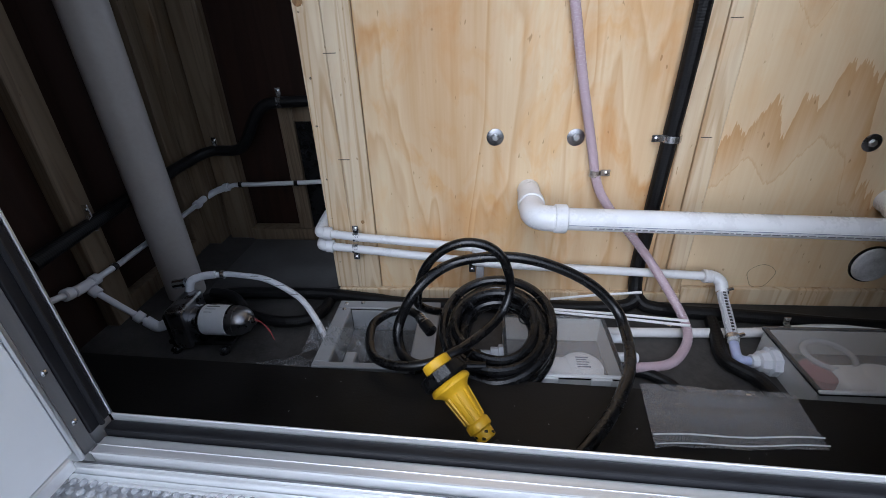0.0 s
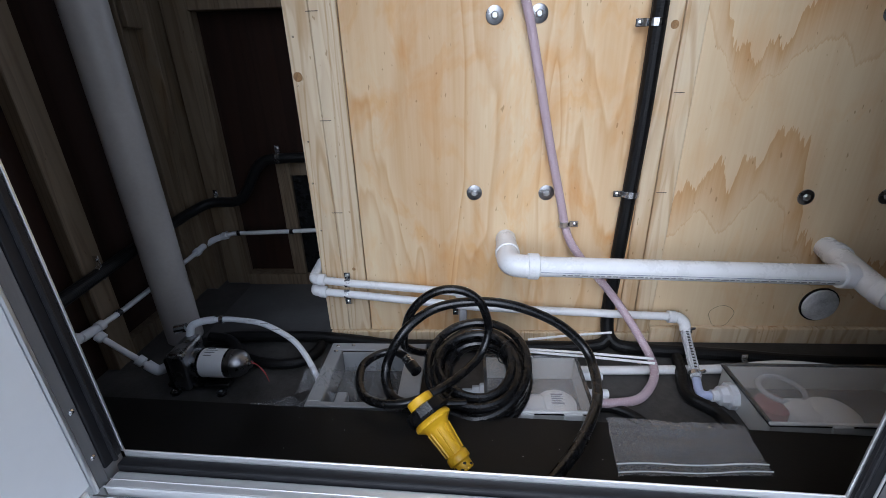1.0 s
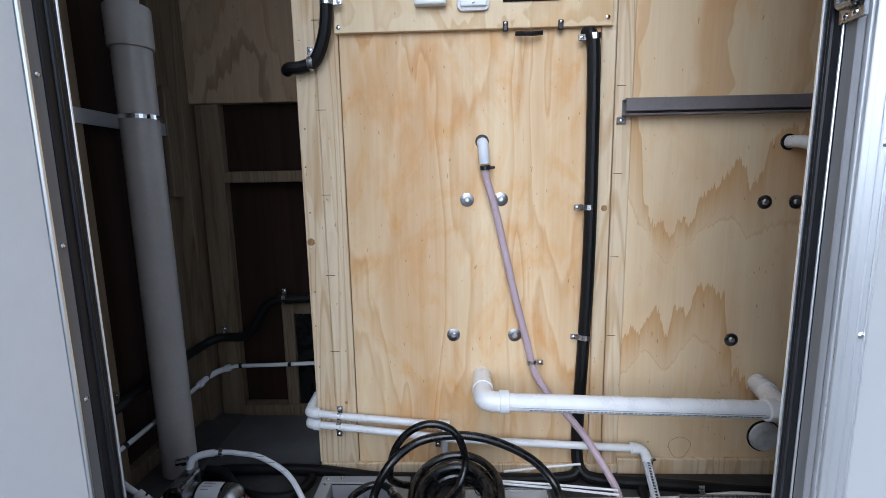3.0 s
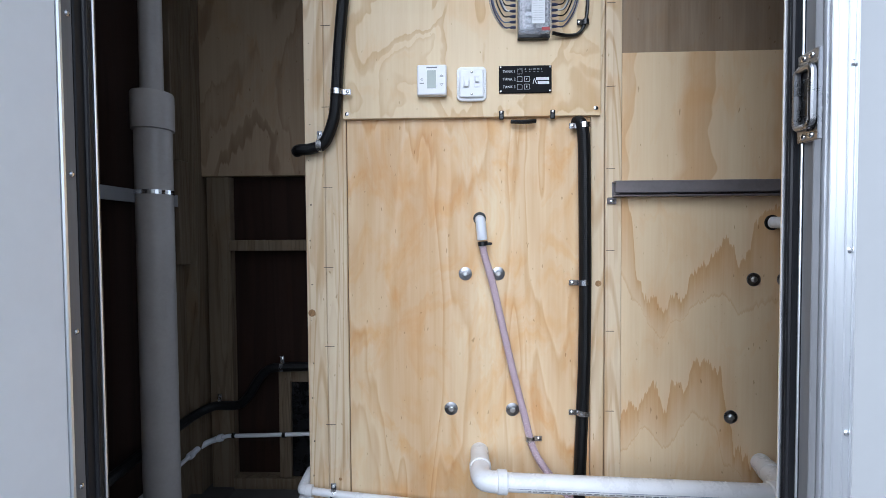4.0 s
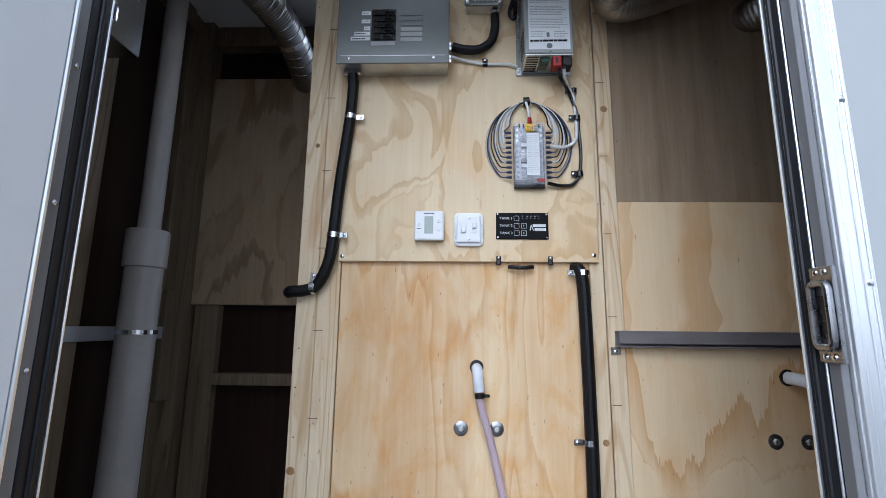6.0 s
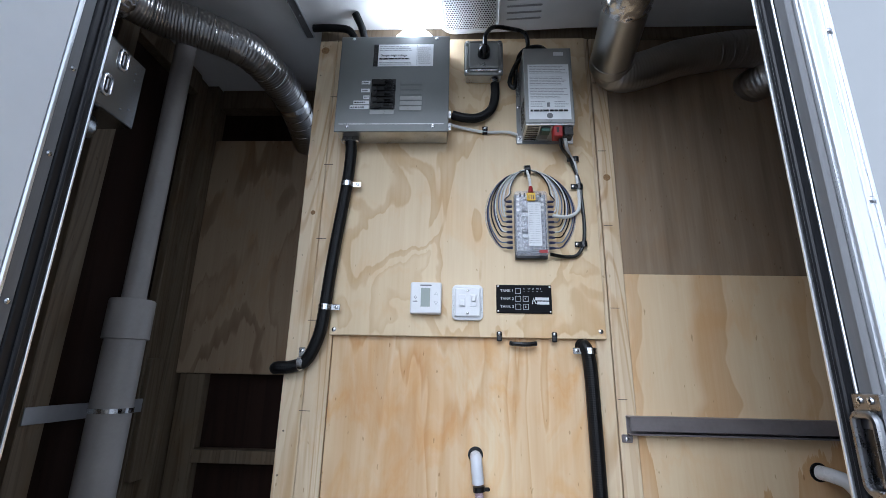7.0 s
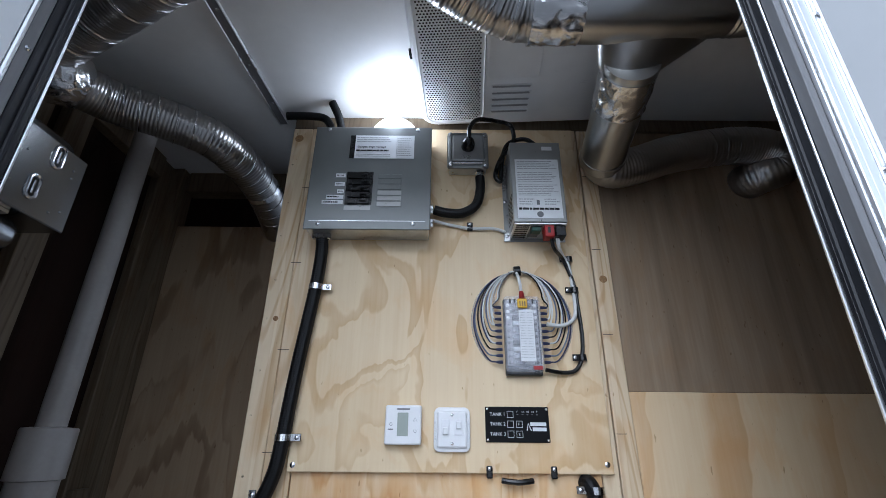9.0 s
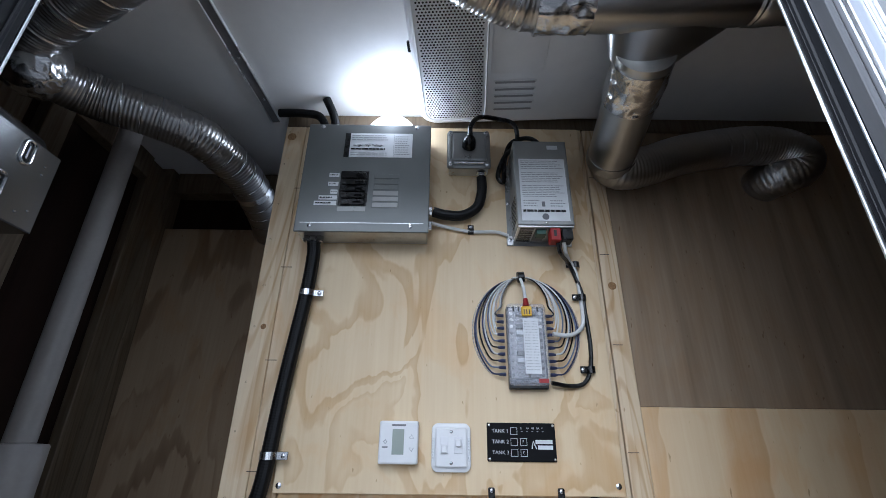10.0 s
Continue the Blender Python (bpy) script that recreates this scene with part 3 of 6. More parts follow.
def strap(at, along, r, parent, wing=0.024, side=-1, mat=None):
    """A one-hole clamp: a band round the pipe and a tab with a screw on the wall. along: 'z' or 'x'."""
    x, y, z = at
    b = bmesh.new()
    n = 12
    rings = []
    for i in range(n + 1):
        a = math.pi * i / n
        row = []
        for w, rr in ((-0.0075, r), (0.0075, r), (0.0075, r + 0.0018), (-0.0075, r + 0.0018)):
            u, v = math.cos(a) * rr, -math.sin(a) * rr
            row.append(b.verts.new((x + u, y + v, z + w) if along == "z" else (x + w, y + v, z + u)))
        rings.append(row)
    for r0, r1 in zip(rings, rings[1:]):
        for k in range(4):
            b.faces.new((r0[k], r0[(k + 1) % 4], r1[(k + 1) % 4], r1[k]))
    b.faces.new(rings[0])
    b.faces.new(rings[-1][::-1])
    p = part("strap", b, mat or ZINC, parent, "zinc-plated one-hole strap" if mat is None else "black cable clip")
    b = bmesh.new()
    t0, t1 = sorted((side * r, side * (r + wing)))
    if along == "z":
        box(x + t0, x + t1, y - 0.004, y - 0.001, z - 0.008, z + 0.008, 0.001, bm=b)
        at_s = (x + side * (r + wing * 0.6), y - 0.004, z)
    else:
        box(x - 0.008, x + 0.008, y - 0.004, y - 0.001, z + t0, z + t1, 0.001, bm=b)
        at_s = (x, y - 0.004, z + side * (r + wing * 0.6))
    part("tab", b, mat or ZINC, p)
    screw(at_s, p, 0.005)
    return p


rng = random.Random(7)

# ---- upper board and its electrical gear ----
board = thing("mounting_board", (0, -0.006, 1.266), "pale plywood board screwed over the partition", "board")
part("sheet", box(-0.387, 0.352, -0.012, 0.0035, 1.266, 2.214, 0.0012), PLY_C, board)
for x, z in ((0.338, 1.286), (-0.375, 1.28)):
    screw((x, -0.012, z), board, 0.006)

LOWER = Matrix.Translation((0, 0, -0.016))
SPACE = LOWER
breaker = thing("breaker_panel", (-0.245, -0.05, 1.86), "grey steel breaker panel with black breakers and white labels", "breaker panel")
part("enclosure", box(-0.398, -0.078, -0.084, -0.0122, 1.854, 2.168, 0.002), GALV, breaker, "galvanised steel enclosure")
part("cover", box(-0.403, -0.073, -0.090, -0.0843, 1.850, 2.175, 0.002, 2), GREY_PAINT, breaker)
for x, z in ((-0.365, 1.866), (-0.118, 1.866), (-0.365, 2.165), (-0.112, 2.165)):
    screw((x, -0.090, z), breaker, 0.0055)
lab = part("warning_label", box(-0.288, -0.122, -0.0908, -0.0902, 2.068, 2.145, 0), PAPER, breaker, "white warning label")
part("label_edge", box(-0.302, -0.2885, -0.0908, -0.0902, 2.068, 2.145, 0), BLACK, breaker)
writing("warning_text", "Danger: High Voltage", 0.0092, (-0.281, -0.0911, 2.106), BLACK, lab)
part("small_print", bars(-0.284, -0.176, 2.120, 2.141, 3, -0.0911, rng, height=0.3), FINE_TXT, lab)
part("small_print", bars(-0.168, -0.127, 2.074, 2.138, 9, -0.0911, rng, height=0.3), FINE_TXT, lab)
part("small_print", bars(-0.284, -0.178, 2.089, 2.099, 1, -0.0911, rng, height=0.5), BLACK, lab)
part("small_print", bars(-0.284, -0.178, 2.072, 2.084, 2, -0.0911, rng, height=0.3), FINE_TXT, lab)
part("frame_line", tube([(-0.171, -0.0911, 2.072), (-0.171, -0.0911, 2.141)], 0.0004, 4), CHROME_TXT, lab)
part("crease", box(-0.390, -0.086, -0.0906, -0.0902, 1.8735, 1.8750, 0), GALV, breaker)
part("blank_plate", box(-0.302, -0.232, -0.0910, -0.0902, 1.906, 1.919, 0.0004), SILVER, breaker)
well = part("breaker_well", box(-0.302, -0.230, -0.0906, -0.0902, 1.922, 2.024, 0), BLACK, breaker)
for i in range(5):
    z = 2.018 - 0.0196 * i
    br = part("breaker", box(-0.296, -0.236, -0.097, -0.0908, z - 0.0165, z - 0.001, 0.001), BLACK, breaker, "black breaker switch")
    part("toggle", box(-0.262, -0.244, -0.104, -0.0972, z - 0.0115, z - 0.006, 0.001), BLACK, br)
for i, (w, z) in enumerate(((0.026, 2.012), (0.026, 1.985), (0.018, 1.962), (0.046, 1.945), (0.056, 1.929))):
    tag = part("circuit_tag", box(-0.306 - w, -0.306, -0.0908, -0.0902, z - 0.006, z + 0.006, 0), PAPER, breaker)
    part("tag_print", bars(-0.303 - w, -0.308, z - 0.004, z + 0.004, 1, -0.0911, rng), BLACK, tag)
for i in range(6):
    z = 2.016 - 0.017 * i
    part("knockout", box(-0.216, -0.152, -0.0916, -0.0902, z - 0.0135, z, 0.0006), SILVER if i > 2 else GREY_PAINT, breaker)
for x in (-0.378, -0.362, -0.346):
    part("clamp_nut", lathe([(0, 0.010), (0.014, 0.010), (0.016, 0.006)], (x, -0.052, 1.8535), (0, 0, -1), 6), ZINC, breaker)
for z in (1.888, 1.902, 1.93, 1.944):
    part("clamp_nut", lathe([(0, 0.008), (0.010, 0.008), (0.012, 0.005)], (-0.0778, -0.036, z), (1, 0, 0), 6), ZINC, breaker)
SPACE = Matrix()

con = thing("flexible_conduit", (-0.36, -0.02, 1.86), "black corrugated conduit strapped down the plywood", "conduit", group="conduits")
part("tube", ridged([(-0.362, -0.046, 1.826), (-0.361, -0.038, 1.79), (-0.367, -0.031, 1.70), (-0.386, -0.031, 1.51), (-0.394, -0.031, 1.41), (-0.399, -0.031, 1.337), (-0.409, -0.029, 1.262), (-0.438, -0.022, 1.199), (-0.475, -0.02, 1.181), (-0.512, -0.018, 1.178), (-0.528, 0.0, 1.176)], 0.0165), CORR, con, smooth=False)
for x, y, z, al in ((-0.367, -0.0125, 1.695, "z"), (-0.399, -0.0125, 1.337, "z"), (-0.452, -0.003, 1.189, "x")):
    strap((x, y - 0.017, z), al, 0.0175, con, side=1)

con2 = thing("flexible_conduit", (0.30, -0.02, FLOOR), "long black conduit running down to the floor", "conduit", group="conduits")
part("tube", ridged([(0.285, 0.002, 1.25), (0.294, -0.016, 1.243), (0.302, -0.019, 1.20), (0.305, -0.019, 1.06), (0.307, -0.019, 0.785), (0.305, -0.019, 0.572), (0.300, -0.016, 0.406), (0.293, -0.0145, 0.2), (0.290, -0.0145, 0.06), (0.30, -0.040, 0.0), (0.36, -0.062, -0.012), (0.59, -0.085, -0.012), (0.81, -0.11, -0.012), (1.35, -0.12, -0.012)], 0.0175), CORR, con2)
for z in (1.235, 0.79, 0.415):
    strap((0.303, -0.017, z), "z", 0.0185, con2, side=-1)
con3 = thing("flexible_conduit", (-0.4, -0.03, FLOOR), "black conduit lying along the floor by the partition", "conduit", group="conduits")
part("tube", ridged([(0.287, -0.05, 0.01), (0.25, -0.06, -0.005), (0.1, -0.062, -0.012), (-0.273, -0.058, -0.012), (-0.40, -0.040, -0.012), (-0.525, -0.022, -0.012), (-0.662, -0.020, -0.012), (-0.80, -0.03, -0.010), (-0.87, -0.06, -0.012)], 0.0165), CORR, con3)
con4 = thing("flexible_conduit", (-0.6, -0.1, FLOOR), "short black conduit looping behind the pump", "conduit", group="conduits")
part("tube", ridged([(-0.83, -0.07, 0.02), (-0.77, -0.075, 0.01), (-0.71, -0.12, -0.012), (-0.62, -0.145, -0.013), (-0.55, -0.135, -0.013), (-0.52, -0.09, -0.013), (-0.515, -0.055, -0.012)], 0.0145), CORR, con4)

jb = thing("junction_box", (0.03, -0.04, 2.01), "grey cast outlet box with a black plug in it", "outlet box")
part("body", box(-0.024, 0.084, -0.052, -0.0122, 2.047, 2.158, 0.005, 2), GALV, jb, "cast metal box")
part("cover", box(-0.029, 0.089, -0.060, -0.0523, 2.043, 2.162, 0.006, 2), SILVER, jb)
part("flap", box(-0.018, 0.078, -0.066, -0.0602, 2.062, 2.158, 0.007, 2), SILVER, jb, "spring flap over the socket")
for x in (-0.019, 0.079):
    for z in (2.051, 2.154):
        ear = part("corner_ear", lathe([(0, 0.0085), (0.005, 0.008), (0.006, 0.006)], (x, -0.0602, z), (0, -1, 0), 14), SILVER, jb, smooth=True)
        screw((x, -0.0662, z), ear, 0.0055)
part("hinge", tube([(-0.010, -0.064, 2.057), (0.070, -0.064, 2.057)], 0.0036, 10), ZINC, jb, smooth=True)
screw((0.030, -0.0662, 2.076), jb, 0.003)
part("plug", lathe([(0, 0.019), (0.018, 0.019), (0.030, 0.0135), (0.038, 0.0065)], (0.030, -0.0663, 2.108), (0.05, -1, 0.25), 16), BLACK, jb, "black rubber plug", smooth=True)
part("connector", lathe([(0, 0.014), (0.006, 0.014), (0.007, 0.011), (0.016, 0.011), (0.018, 0.009)], (0.065, -0.036, 2.0468), (0, 0, -1), 8), ZINC, jb)
con5 = thing("flexible_conduit", (0.0, -0.03, 1.91), "short black conduit between breaker panel and outlet box", "conduit", group="conduits")
part("tube", ridged([(-0.064, -0.036, 1.921), (-0.03, -0.034, 1.913), (0.015, -0.032, 1.914), (0.052, -0.032, 1.940), (0.065, -0.034, 1.985), (0.065, -0.036, 2.030)], 0.0135), CORR, con5)
cord = thing("converter_lead", (0.1, -0.05, 2.1), "black power cord looped above the converter", "lead")
part("lead", tube(curve([(0.032, -0.102, 2.117), (0.034, -0.112, 2.142), (0.058, -0.10, 2.180), (0.11, -0.075, 2.196), (0.158, -0.06, 2.19), (0.165, -0.045, 2.14), (0.128, -0.04, 2.09), (0.110, -0.035, 2.035), (0.126, -0.03, 2.02), (0.130, -0.035, 2.08), (0.15, -0.04, 2.14), (0.20, -0.05, 2.150), (0.235, -0.05, 2.12), (0.24, -0.05, 2.096)], 8), 0.0065, 10), BLACK, cord, smooth=True)

conv = thing("power_converter", (0.22, -0.05, 1.81), "silver-grey power converter box with a printed white label", "power converter")
part("case", box(0.143, 0.281, -0.108, -0.0125, 1.850, 2.097, 0.003, 2), SILVER, conv)
part("base_plate", box(0.131, 0.293, -0.0145, -0.0122, 1.836, 2.085, 0), SILVER, conv)
part("end_cap", box(0.1445, 0.2795, -0.105, -0.015, 1.845, 1.8498, 0.001), GALV, conv, "bare metal end panel")
label = part("label", box(0.154, 0.271, -0.1088, -0.1082, 1.861, 2.040, 0), PAPER, conv, "white printed label")
part("label_print", bars(0.159, 0.266, 2.008, 2.036, 5, -0.1091, rng, height=0.3), FINE_TXT, label)
part("label_print", bars(0.159, 0.266, 1.968, 2.000, 6, -0.1091, rng, height=0.3), FINE_TXT, label)
part("label_print", bars(0.159, 0.266, 1.926, 1.962, 7, -0.1091, rng, height=0.3), FINE_TXT, label)
part("label_print", bars(0.160, 0.200, 1.898, 1.920, 3, -0.1091, rng, height=0.35), FINE_TXT, label)
part("label_print", bars(0.226, 0.266, 1.898, 1.920, 3, -0.1091, rng, height=0.35), FINE_TXT, label)
part("label_print", bars(0.158, 0.268, 1.883, 1.893, 1, -0.1091, rng, height=0.62), BLACK, label)
part("approval_mark", box(0.205, 0.213, -0.1091, -0.1089, 1.900, 1.914, 0), CHROME_TXT, label)
part("emblem", lathe([(0, 0.0085), (0.0004, 0.0085)], (0.212, -0.1089, 1.872), (0, -1, 0), 16), CHROME_TXT, label)
screw((0.212, -0.108, 1.8555), conv, 0.003)
part("rating_tag", box(0.230, 0.258, -0.1088, -0.1082, 2.070, 2.082, 0), PAPER, conv)
for i in range(7):
    part("vent_slot", box(0.150, 0.184, -0.098 + 0.0115 * i, -0.093 + 0.0115 * i, 1.8440, 1.8449, 0), BLACK, conv)
for i in range(7):
    part("side_vent", box(0.1420, 0.1428, -0.095, -0.035, 1.868 + 0.011 * i, 1.873 + 0.011 * i, 0), BLACK, conv)
part("grille", box(0.188, 0.216, -0.098, -0.030, 1.8440, 1.8449, 0), CHROME_TXT, conv)
part("fuse", box(0.190, 0.214, -0.094, -0.070, 1.832, 1.8438, 0.001), material("green_fuse", (0.01, 0.06, 0.04), 0.4), conv)
red = part("terminal", box(0.221, 0.246, -0.104, -0.072, 1.812, 1.8448, 0.002), RED, conv, "red terminal cover")
part("terminal_slot", box(0.229, 0.236, -0.1046, -0.1041, 1.822, 1.838, 0), BLACK, red)
part("terminal", box(0.250, 0.276, -0.102, -0.068, 1.815, 1.8448, 0.002), BLACK, conv, "black terminal cover")
for x in (0.137, 0.287):
    part("mounting_ear", box(x - 0.009, x + 0.009, -0.019, -0.0147, 1.834, 1.862, 0.002), GALV, conv)
for x, z in ((0.137, 1.850), (0.137, 2.04), (0.137, 1.96), (0.287, 1.850)):
    screw((x, -0.0192 if z < 1.9 else -0.0145, z), conv, 0.005)

wire = thing("white_cable", (0.03, -0.02, 1.875), "thin white cable between panel and converter", "cable")
part("cable", tube(curve([(-0.07, -0.034, 1.89), (-0.03, -0.022, 1.884), (0.035, -0.02, 1.872), (0.10, -0.02, 1.872), (0.132, -0.024, 1.860)], 6), 0.0045, 8), WIREWHITE, wire, smooth=True)
strap((0.035, -0.0175, 1.872), "x", 0.005, wire, 0.014, 1, BLACK)
wire2 = thing("battery_cable", (0.29, -0.02, 1.5), "white and black cables clipped down to the fuse block", "cable")
part("white_cable", tube(curve([(0.256, -0.085, 1.815), (0.262, -0.07, 1.796), (0.280, -0.032, 1.788), (0.296, -0.02, 1.765), (0.302, -0.018, 1.69), (0.302, -0.018, 1.64), (0.29, -0.022, 1.615), (0.26, -0.03, 1.60), (0.222, -0.035, 1.602)], 8), 0.005, 10), WIREWHITE, wire2, smooth=True)
part("black_cable", tube(curve([(0.240, -0.09, 1.812), (0.248, -0.075, 1.790), (0.282, -0.026, 1.778), (0.306, -0.018, 1.71), (0.309, -0.018, 1.66), (0.312, -0.018, 1.58), (0.305, -0.018, 1.523), (0.285, -0.02, 1.492), (0.25, -0.022, 1.487), (0.212, -0.028, 1.492)], 8), 0.005, 10), BLACK, wire2, smooth=True)
for x, z in ((0.298, 1.782), (0.305, 1.696), (0.306, 1.523)):
    strap((x, -0.0185, z), "z", 0.0085, wire2, 0.016, -1, BLACK)

fuse = thing("fuse_block", (0.16, -0.03, 1.48), "clear-covered fuse block fed by rings of thin wires", "fuse block")
part("base", box(0.116, 0.205, -0.030, -0.0122, 1.478, 1.668, 0.003, 2), BLACK, fuse, "black base")
part("cover", box(0.114, 0.207, -0.052, -0.0303, 1.484, 1.672, 0.010, 3), SMOKE, fuse, "clear plastic cover", smooth=True)
part("bus_plate", box(0.120, 0.200, -0.0325, -0.0302, 1.500, 1.664, 0.001), TRIM, fuse, "grey carrier plate")
for i in range(10):
    z = 1.508 + 0.0158 * i
    for s in (-1, 1):
        x = 0.160 + s * 0.034
        part("terminal_screw", lathe([(0, 0.0046 if i > 6 else 0.0036), (0.003, 0.0040 if i > 6 else 0.0030)], (x, -0.0327, z), (0, -1, 0), 10), WHITE if i > 6 else CHROME_TXT, fuse)
        part("blade_fuse", box(*sorted((0.160 + s * 0.004, 0.160 + s * 0.024)), -0.042, -0.0327, z - 0.005, z + 0.005, 0.0005), (SMOKE, NYLON, CHROME_TXT, SMOKE)[(i + s) % 4], fuse)
for x in (0.130, 0.142, 0.186):
    part("cover_slot", box(x - 0.002, x + 0.002, -0.0526, -0.0521, 1.650, 1.662, 0), BLACK, fuse)
part("warning_dot", box(0.178, 0.200, -0.0526, -0.0521, 1.489, 1.498, 0), RED, fuse)
lab2 = part("paper_strip", box(0.150, 0.186, -0.0528, -0.0522, 1.508, 1.634, 0), PAPER, fuse, "white circuit list")
part("list_print", bars(0.153, 0.168, 1.514, 1.630, 18, -0.0531, rng, height=0.3), FINE_TXT, lab2)
part("list_print", bars(0.171, 0.184, 1.514, 1.630, 18, -0.0531, rng, height=0.3), FINE_TXT, lab2)
part("main_lug", box(0.148, 0.172, -0.058, -0.0523, 1.638, 1.662, 0.002), YELLOW, fuse, "yellow main lug cover")
for x in (0.154, 0.160, 0.166):
    part("lug_slot", box(x - 0.0012, x + 0.0012, -0.0584, -0.0581, 1.642, 1.654, 0), BLACK, fuse)
part("main_boot", lathe([(0, 0.0075), (0.016, 0.006), (0.02, 0.005)], (0.160, -0.054, 1.662), (0, 0.15, 1), 12), RED, fuse, "red terminal boot", smooth=True)
part("main_wire", tube(curve([(0.160, -0.051, 1.680), (0.158, -0.045, 1.712), (0.153, -0.034, 1.742)], 6), 0.004, 8), WIREWHITE, fuse, smooth=True)
part("cable_tie", lathe([(-0.008, 0.0135), (0.008, 0.0135)], (0.156, -0.027, 1.745), (1, 0, 0.1), 14), BLACK, fuse)
SHADES = (SMOKE, BLUE, BLACK, NAVY, BLACK, BLUE, WIREWHITE, WIREWHITE, SMOKE, WIREWHITE)
for s in (-1, 1):
    for i in range(10):
        z = 1.510 + 0.0152 * i
        x0 = 0.160 + s * 0.0505
        part("crimp", lathe([(0, 0.0042), (0.010, 0.0038), (0.016, 0.0028)], (x0, -0.026, z), (s, 0, 0), 8), NAVY, fuse, "dark blue crimp terminal")
        for double in range(2 if i % 3 == 0 else 1):
            wide = (0.124 if s < 0 else 0.128) - 0.0072 * i - 0.004 * double + rng.uniform(-0.002, 0.002)
            yy = -0.0165 - 0.0016 * (i % 5) - 0.003 * double
            mid_z = 1.612 + 0.006 * i
            rise = 1.745 - mid_z
            a0 = math.asin(max(-0.95, min(0.3, (z + 0.006 - mid_z) / rise)))
            pts = [(x0 + s * 0.014, -0.026, z)]
            for q in range(8):
                a = a0 + (1.38 - a0) * q / 7
                pts.append((0.160 + s * max(wide * math.cos(a), 0.070 if q == 0 else 0), yy, mid_z + rise * math.sin(a)))
            pts.append((0.158 + s * 0.022, -0.026 - 0.001 * (i % 4), 1.741))
            pts.append((0.157, -0.028 - 0.001 * (i % 4), 1.745))
            part("wire", tube(curve(pts, 6), 0.0019, 6), SHADES[(i + 3 * double) % 10], fuse, smooth=True)

th = thing("thermostat", (-0.127, -0.02, 1.324), "square white wall thermostat with small grey display", "thermostat")
part("case", box(-0.1685, -0.0850, -0.036, -0.0122, 1.3235, 1.4085, 0.004, 2), WHITE, th)
part("display", box(-0.140, -0.115, -0.0366, -0.0362, 1.342, 1.392, 0), LCD, th, "grey-green display")
for z, up in ((1.377, 1), (1.352, -1)):
    b = bmesh.new()
    tube([(-0.104, -0.0363, z - up * 0.003), (-0.094, -0.0363, z - up * 0.003), (-0.099, -0.0363, z + up * 0.004)], 0.0006, 5, closed=True, bm=b)
    part("arrow_key", b, CHROME_TXT, th)
part("mode_key", tube([(-0.158, -0.0363, 1.367), (-0.1545, -0.0363, 1.371), (-0.151, -0.0363, 1.367), (-0.1545, -0.0363, 1.363)], 0.0006, 5, closed=True), CHROME_TXT, th)
part("emblem", box(-0.142, -0.112, -0.0364, -0.0361, 1.398, 1.4015, 0), CHROME_TXT, th)
part("small_print", box(-0.161, -0.149, -0.0364, -0.0361, 1.355, 1.3575, 0), CHROME_TXT, th)

sw = thing("light_switch", (-0.015, -0.02, 1.31), "white double wall switch in a rounded frame", "switch")
sb = prism(rounded(-0.0565, 0.0275, 1.309, 1.4055, 0.014), 0.0122, 0.0222, 0.0025)
sb.transform(Matrix.Rotation(math.pi / 2, 4, "X"))
part("surround", sb, WHITE, sw, smooth=True)
part("plate", box(-0.049, 0.020, -0.0285, -0.0218, 1.318, 1.3965, 0.004, 2), WHITE, sw)
for x in (-0.0295, 0.0005):
    well = part("toggle_frame", box(x - 0.009, x + 0.009, -0.0305, -0.0287, 1.345, 1.378, 0.001), PVC, sw)
    part("toggle", box(x - 0.006, x + 0.006, -0.036, -0.0307, 1.346 + (0.012 if x > -0.01 else 0), 1.362 + (0.012 if x > -0.01 else 0), 0.0015), WHITE, well)
for z in (1.327, 1.388):
    screw((-0.0145, -0.0285, z), sw, 0.0035)
for x in (-0.0528, 0.0238):
    tag = part("side_tag", box(x - 0.0030, x + 0.0030, -0.0236, -0.0222, 1.330, 1.376, 0.0004), PAPER, sw)
    part("tag_print", bars(x - 0.0012, x + 0.0012, 1.334, 1.372, 7, -0.0239, rng, height=0.6), CHROME_TXT, tag)

mon = thing("tank_monitor", (0.138, -0.014, 1.33), "black tank level monitor panel with white lettering", "monitor panel")
FACE = material("black_panel_face", (0.006, 0.006, 0.007), 0.6, vary=0.1, scale=60)
FACE.node_tree.nodes["Principled BSDF"].inputs["Specular IOR Level"].default_value = 0.12
part("panel", box(0.0635, 0.2125, -0.0165, -0.0122, 1.3305, 1.4080, 0.002, 2), FACE, mon)
for i in range(3):
    z = 1.391 - 0.0215 * i
    writing("lettering", "TANK %d" % (i + 1), 0.0105, (0.074, -0.0168, z), PAPER, mon)
    for k in ((0,) if i == 0 else (0, 1)):
        x = 0.115 + 0.0205 * k
        if k:
            writing("lettering", "FE"[i - 1], 0.008, (x + 0.0045, -0.0168, z), PAPER, mon)
        part("push_button", tube([(x, -0.0168, z - 0.007), (x + 0.014, -0.0168, z - 0.007), (x + 0.014, -0.0168, z + 0.007), (x, -0.0168, z + 0.007)], 0.0007, 5, closed=True), PAPER, mon, "white outlined push button")
for k, mark in enumerate(("E", "1/4", "1/2", "3/4", "F")):
    writing("lettering", mark, 0.0052, (0.137 + 0.0115 * k, -0.0168, 1.397), PAPER, mon)
    part("level_mark", box(0.1375 + 0.0115 * k, 0.1415 + 0.0115 * k, -0.0169, -0.0166, 1.3900, 1.3910, 0), TRIM, mon)
